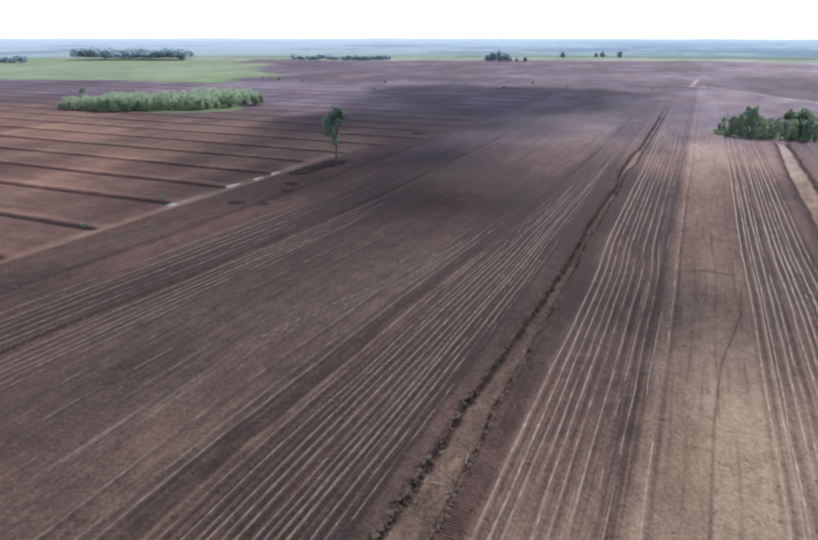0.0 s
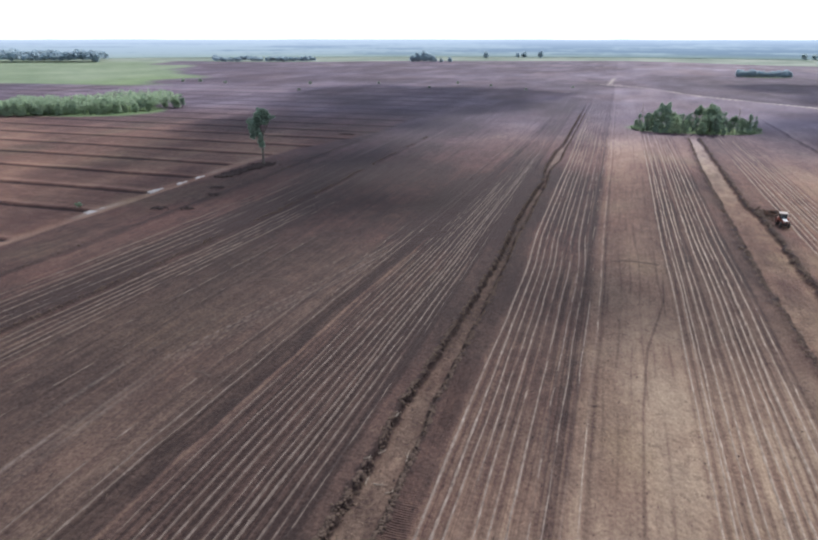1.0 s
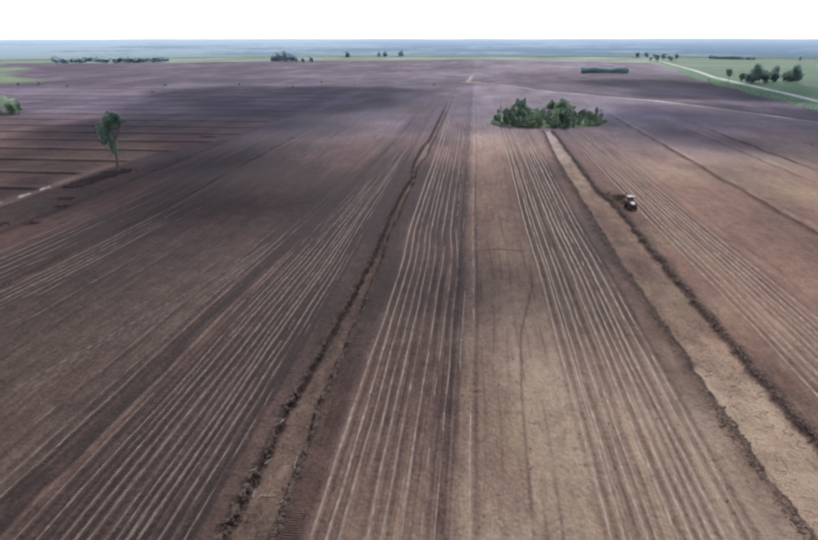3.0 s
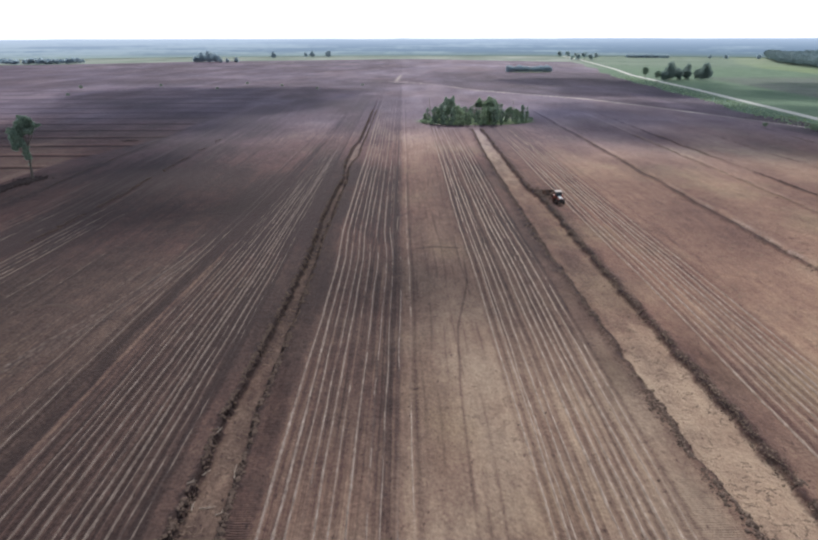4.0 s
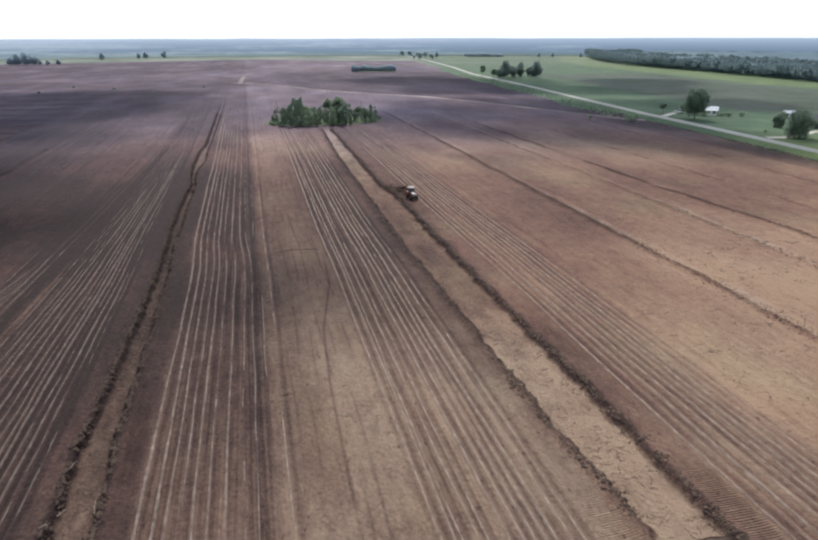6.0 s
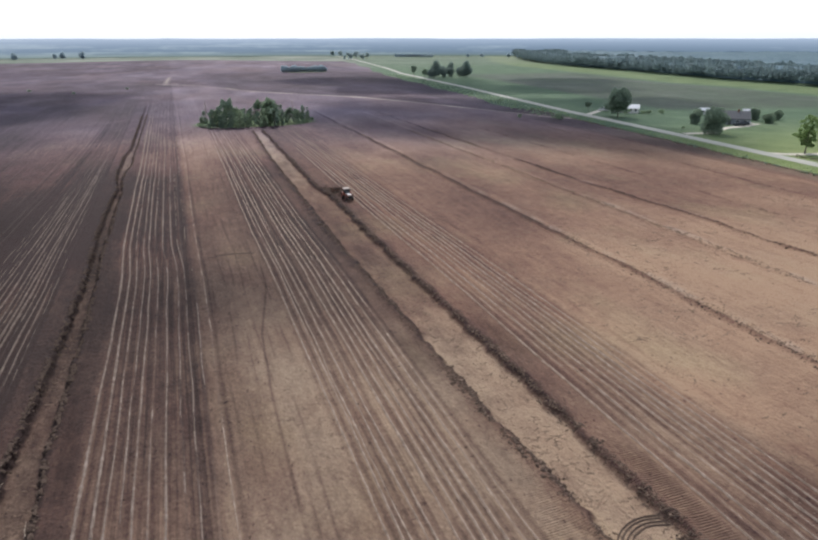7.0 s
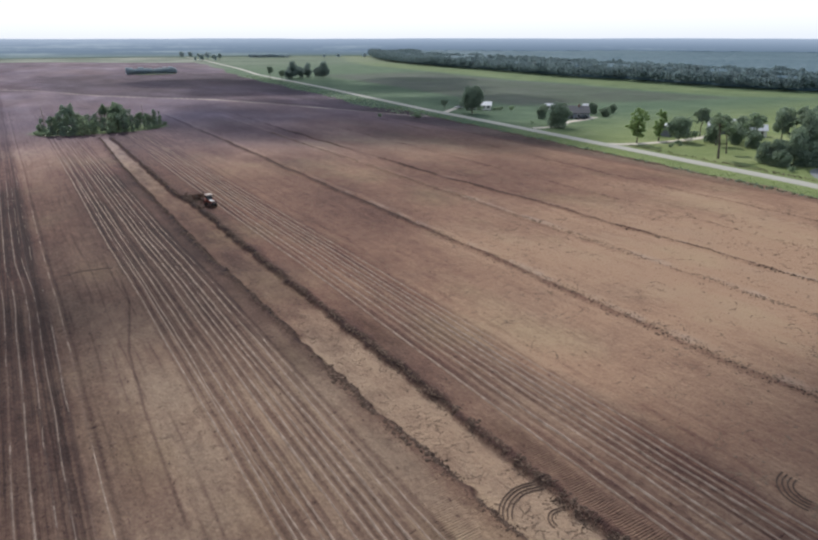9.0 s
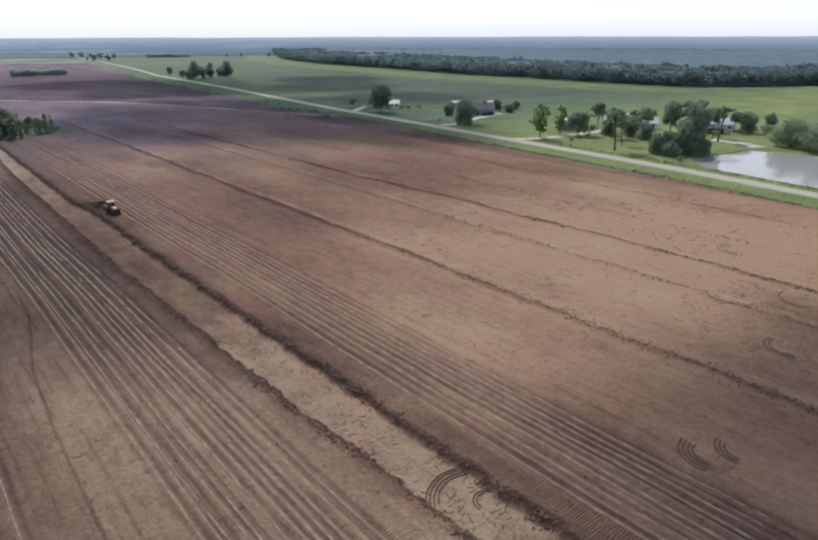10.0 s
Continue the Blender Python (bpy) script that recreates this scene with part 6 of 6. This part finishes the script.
house("house", 203, 264, -38, 12, 6.5, 2.4, 3.8, SIDING, ROOF_METAL, "white farmhouse with a pale metal roof behind a round tree", 5)
house("house", 217, 214.5, -38, 15, 9, 2.7, 5.2, SIDING_GREY, ROOF_GREY, "grey-blue single-storey house with grey shingles", 5, True)
house("shed", 246, 231, -40, 5.5, 3.6, 2.2, 3.2, SIDING, ROOF_METAL, "small white shed with a pale metal roof", 2)
house("shed", 233, 245, -30, 4.2, 3.0, 2.1, 2.9, SIDING, ROOF_METAL, "small white shed behind the grey house", 2)
house("shed", 206, 155.5, 35, 6, 5, 2.4, 4.0, SIDING_GREY, ROOF_METAL, "small grey shed with a pale metal roof", 2)
house("house", 233.5, 146.5, -52, 17, 9, 2.8, 5.0, SIDING_GREY, ROOF_METAL, "grey farmhouse with a pale metal roof among trees", 5, True)
house("shed", 233, 136.5, -50, 6, 5, 2.6, 4.2, SIDING, ROOF_METAL, "white shed with a pale metal roof among trees", 2)
house("house", 249, 118, -60, 13, 7, 2.8, 5.0, SIDING, ROOF_METAL, "white house with a pale metal roof beyond the pond", 4)
house("shed", 240, 114, -60, 7, 5, 2.2, 3.2, STEEL_DARK, ROOF_GREY, "low dark open shed beside the white house", 2)


def wheel(parent, x, y, z, radius, wide, rim_mat, name="wheel"):
    """A wheel that rolls along y: tyre with lugs, rim and hub."""
    bm = bmesh.new()
    ring = []
    prof = [(-0.5, 0.72), (-0.5, 0.92), (-0.36, 1.0), (0.36, 1.0), (0.5, 0.92), (0.5, 0.72)]
    n = 28
    for i in range(n):
        a = 2 * math.pi * i / n
        lug = 1.0 + (0.035 if i % 2 else 0.0)
        ring.append([bm.verts.new((x + p * wide, y + math.cos(a) * radius * q * (lug if q > 0.9 else 1), z + math.sin(a) * radius * q * (lug if q > 0.9 else 1))) for p, q in prof])
    for i in range(n):
        for j in range(6):
            bm.faces.new((ring[i][j], ring[i][(j + 1) % 6], ring[(i + 1) % n][(j + 1) % 6], ring[(i + 1) % n][j]))
    bmesh.ops.recalc_face_normals(bm, faces=bm.faces)
    w = part(name, bm, RUBBER, parent)
    bm = bmesh.new()
    tube(bm, (x - wide * 0.34, y, z), (x + wide * 0.34, y, z), radius * 0.71, radius * 0.71, 24)
    tube(bm, (x - wide * 0.46, y, z), (x + wide * 0.46, y, z), radius * 0.26, radius * 0.26, 12)
    part("rim", bm, rim_mat, w)
    return w


def car(x, y, turn, paint, label):
    c = thing("car", Matrix.Translation((x, y, 0.12)) @ Matrix.Rotation(radians(turn), 4, "Z"), label, "car", "cars by the houses")
    bm = boxed((-0.9, -2.3, 0.35), (0.9, 2.3, 0.95), 0.15)
    part("body", bm, paint, c)
    bm = bmesh.new()
    v = bmesh.ops.create_cube(bm, size=1)["verts"]
    for p in v:
        top = p.co.z > 0
        p.co = Vector((p.co.x * (1.35 if top else 1.7), p.co.y * (1.9 if top else 3.0) - 0.2, 1.5 if top else 0.93))
    bmesh.ops.bevel(bm, geom=list(bm.edges), offset=0.08, segments=2, affect="EDGES")
    part("cabin", bm, GLASS, c)
    part("roof", boxed((-0.66, -1.1, 1.48), (0.66, 0.7, 1.53), 0.02), paint, c)
    for sx in (-0.82, 0.82):
        for sy in (-1.4, 1.4):
            wheel(c, sx, sy, 0.33, 0.33, 0.22, STEEL_DARK)
    for sx in (-0.6, 0.6):
        part("headlight", boxed((sx - 0.16, -2.33, 0.62), (sx + 0.16, -2.27, 0.76), 0.02), PAINT_WHITE, c)


car(214.5, 205.8, 60, CAR_PAINT, "dark parked car beside the grey house")
car(218.5, 207.8, 60, CAR_PAINT, "dark parked car near the grey house")
car(222.0, 210.5, 40, CAR_WHITE, "white parked car beside the grey house")
car(196.5, 272.0, 20, CAR_WHITE, "white parked car beside the white house")


# ---- tractor and its towed scraper ----
def tractor(x, y, turn):
    t = thing("tractor", Matrix.Translation((x, y, ground_height(x, y) + 0.02)) @ Matrix.Rotation(radians(turn), 4, "Z") @ Matrix.Scale(0.8, 4), "red farm tractor with a white-roofed cab at work on bare soil", "tractor")
    bm = boxed((-0.48, -2.55, 1.0), (0.48, -0.1, 1.75), 0.12)
    hood = part("hood", bm, PAINT_RED, t)
    part("hood_top", boxed((-0.47, -2.5, 1.75), (0.47, -0.2, 1.81), 0.02), PAINT_WHITE, hood, "white hood top")
    part("grille", boxed((-0.4, -2.6, 1.05), (0.4, -2.54, 1.62), 0.02), STEEL_DARK, hood)
    for s in (-0.28, 0.28):
        part("headlight", boxed((s - 0.11, -2.63, 1.45), (s + 0.11, -2.57, 1.6), 0.02), PAINT_WHITE, hood)
    part("chassis", boxed((-0.35, -2.3, 0.6), (0.35, 2.2, 1.05), 0.05), STEEL_DARK, t)
    part("front_weight", boxed((-0.45, -2.95, 0.65), (0.45, -2.55, 1.05), 0.05), STEEL_DARK, t)
    cab = part("cab", boxed((-0.8, 0.0, 1.05), (0.8, 1.6, 1.75), 0.06), PAINT_RED, t)
    for sx in (-0.72, 0.72):
        for sy in (0.06, 1.5):
            part("post", boxed((sx - 0.05, sy - 0.05, 1.72), (sx + 0.05, sy + 0.05, 2.9), 0.01), STEEL_DARK, cab)
    part("windscreen", boxed((-0.66, 0.04, 1.76), (0.66, 0.07, 2.88)), GLASS, cab)
    part("rear_window", boxed((-0.66, 1.48, 1.76), (0.66, 1.51, 2.88)), GLASS, cab)
    for s in (-1, 1):
        part("side_window", boxed((s * 0.72 - 0.015, 0.12, 1.76), (s * 0.72 + 0.015, 1.44, 2.88)), GLASS, cab)
    part("roof", boxed((-0.9, -0.15, 2.88), (0.9, 1.7, 3.12), 0.09), PAINT_DUSTY, cab, "dusty white cab roof")
    bm = bmesh.new()
    tube(bm, (0.42, -0.35, 1.7), (0.42, -0.35, 2.75), 0.05, 0.05, 10)
    tube(bm, (0.42, -0.35, 2.75), (0.42, -0.25, 2.88), 0.045, 0.045, 10)
    part("exhaust", bm, STEEL_DARK, t)
    for s in (-1, 1):
        wheel(t, s * 0.98, 1.15, 0.95, 0.95, 0.62, PAINT_RED)
        wheel(t, s * 0.92, -1.65, 0.66, 0.66, 0.46, PAINT_RED)
        bm = bmesh.new()
        for i in range(7):
            a0, a1 = radians(20 + 20 * i), radians(40 + 20 * i)
            q = [(math.cos(a) * r, math.sin(a) * r) for a in (a0, a1) for r in (1.04, 1.1)]
            lo = [bm.verts.new((s * 0.66, 1.15 + c, 0.95 + d)) for c, d in q]
            hi = [bm.verts.new((s * 1.3, 1.15 + c, 0.95 + d)) for c, d in q]
            for k in ((0, 1, 3, 2),):
                bm.faces.new([lo[j] for j in k]), bm.faces.new([hi[j] for j in k][::-1])
            bm.faces.new((lo[1], hi[1], hi[3], lo[3])), bm.faces.new((lo[0], lo[2], hi[2], hi[0]))
        bmesh.ops.recalc_face_normals(bm, faces=bm.faces)
        part("mudguard", bm, PAINT_RED, t)
        part("mirror", boxed((s * 1.05 - 0.1, -0.1, 2.3), (s * 1.05 + 0.1, -0.05, 2.6), 0.015), STEEL_DARK, t)
    return t


def scraper(x, y, turn):
    s = thing("scraper", Matrix.Translation((x, y, ground_height(x, y) + 0.02)) @ Matrix.Rotation(radians(turn), 4, "Z") @ Matrix.Scale(0.8, 4), "rusty towed earth scraper hitched behind the tractor", "scraper")
    bm = bmesh.new()
    for a, b in (((0, -4.6, 0.75), (0, -1.6, 0.95)), ((-1.3, -1.6, 0.95), (1.3, -1.6, 0.95)), ((-1.2, -1.6, 0.95), (-1.2, 2.6, 0.9)), ((1.2, -1.6, 0.95), (1.2, 2.6, 0.9)), ((-1.3, 2.6, 0.9), (1.3, 2.6, 0.9))):
        tube(bm, a, b, 0.12, 0.12, 8)
    part("frame", bm, STEEL_RUST, s)
    bm = bmesh.new()
    rows = []
    for i in range(8):
        a = radians(-50 + 20 * i)
        rows.append([bm.verts.new((sx, 0.3 + 0.75 * math.cos(a) * -1 + 0.6, 0.85 + 0.75 * math.sin(a))) for sx in (-1.45, 1.45)])
    for i in range(7):
        bm.faces.new((rows[i][0], rows[i][1], rows[i + 1][1], rows[i + 1][0]))
    bmesh.ops.solidify(bm, geom=list(bm.faces), thickness=0.06)
    bowl = part("bowl", bm, STEEL_RUST, s)
    part("blade", boxed((-1.5, 0.0, 0.12), (1.5, 0.14, 0.42), 0.02), STEEL_DARK, bowl)
    for q in (-1, 1):
        part("side_plate", boxed((q * 1.45 - 0.04, -0.6, 0.25), (q * 1.45 + 0.04, 1.2, 1.5), 0.02), STEEL_RUST, bowl)
        wheel(s, q * 0.9, 2.5, 0.5, 0.5, 0.34, STEEL_RUST)
        bm = bmesh.new()
        tube(bm, (q * 0.7, -1.5, 1.0), (q * 0.7, 0.4, 1.45), 0.07, 0.05, 8)
        part("cylinder", bm, STEEL_DARK, s)
    part("hitch", boxed((-0.12, -4.85, 0.66), (0.12, -4.5, 0.84), 0.03), STEEL_DARK, s)
    return s


tractor(33.7, 137.8, 2)
scraper(33.1, 144.8, 5)
rng = np.random.default_rng(9)
clods(rng.normal(32.0, 0.7, 220), rng.normal(146.5, 2.4, 220), rng.uniform(0.1, 0.4, 220), CLOD, "fresh dark earth pushed up round the scraper", 70)
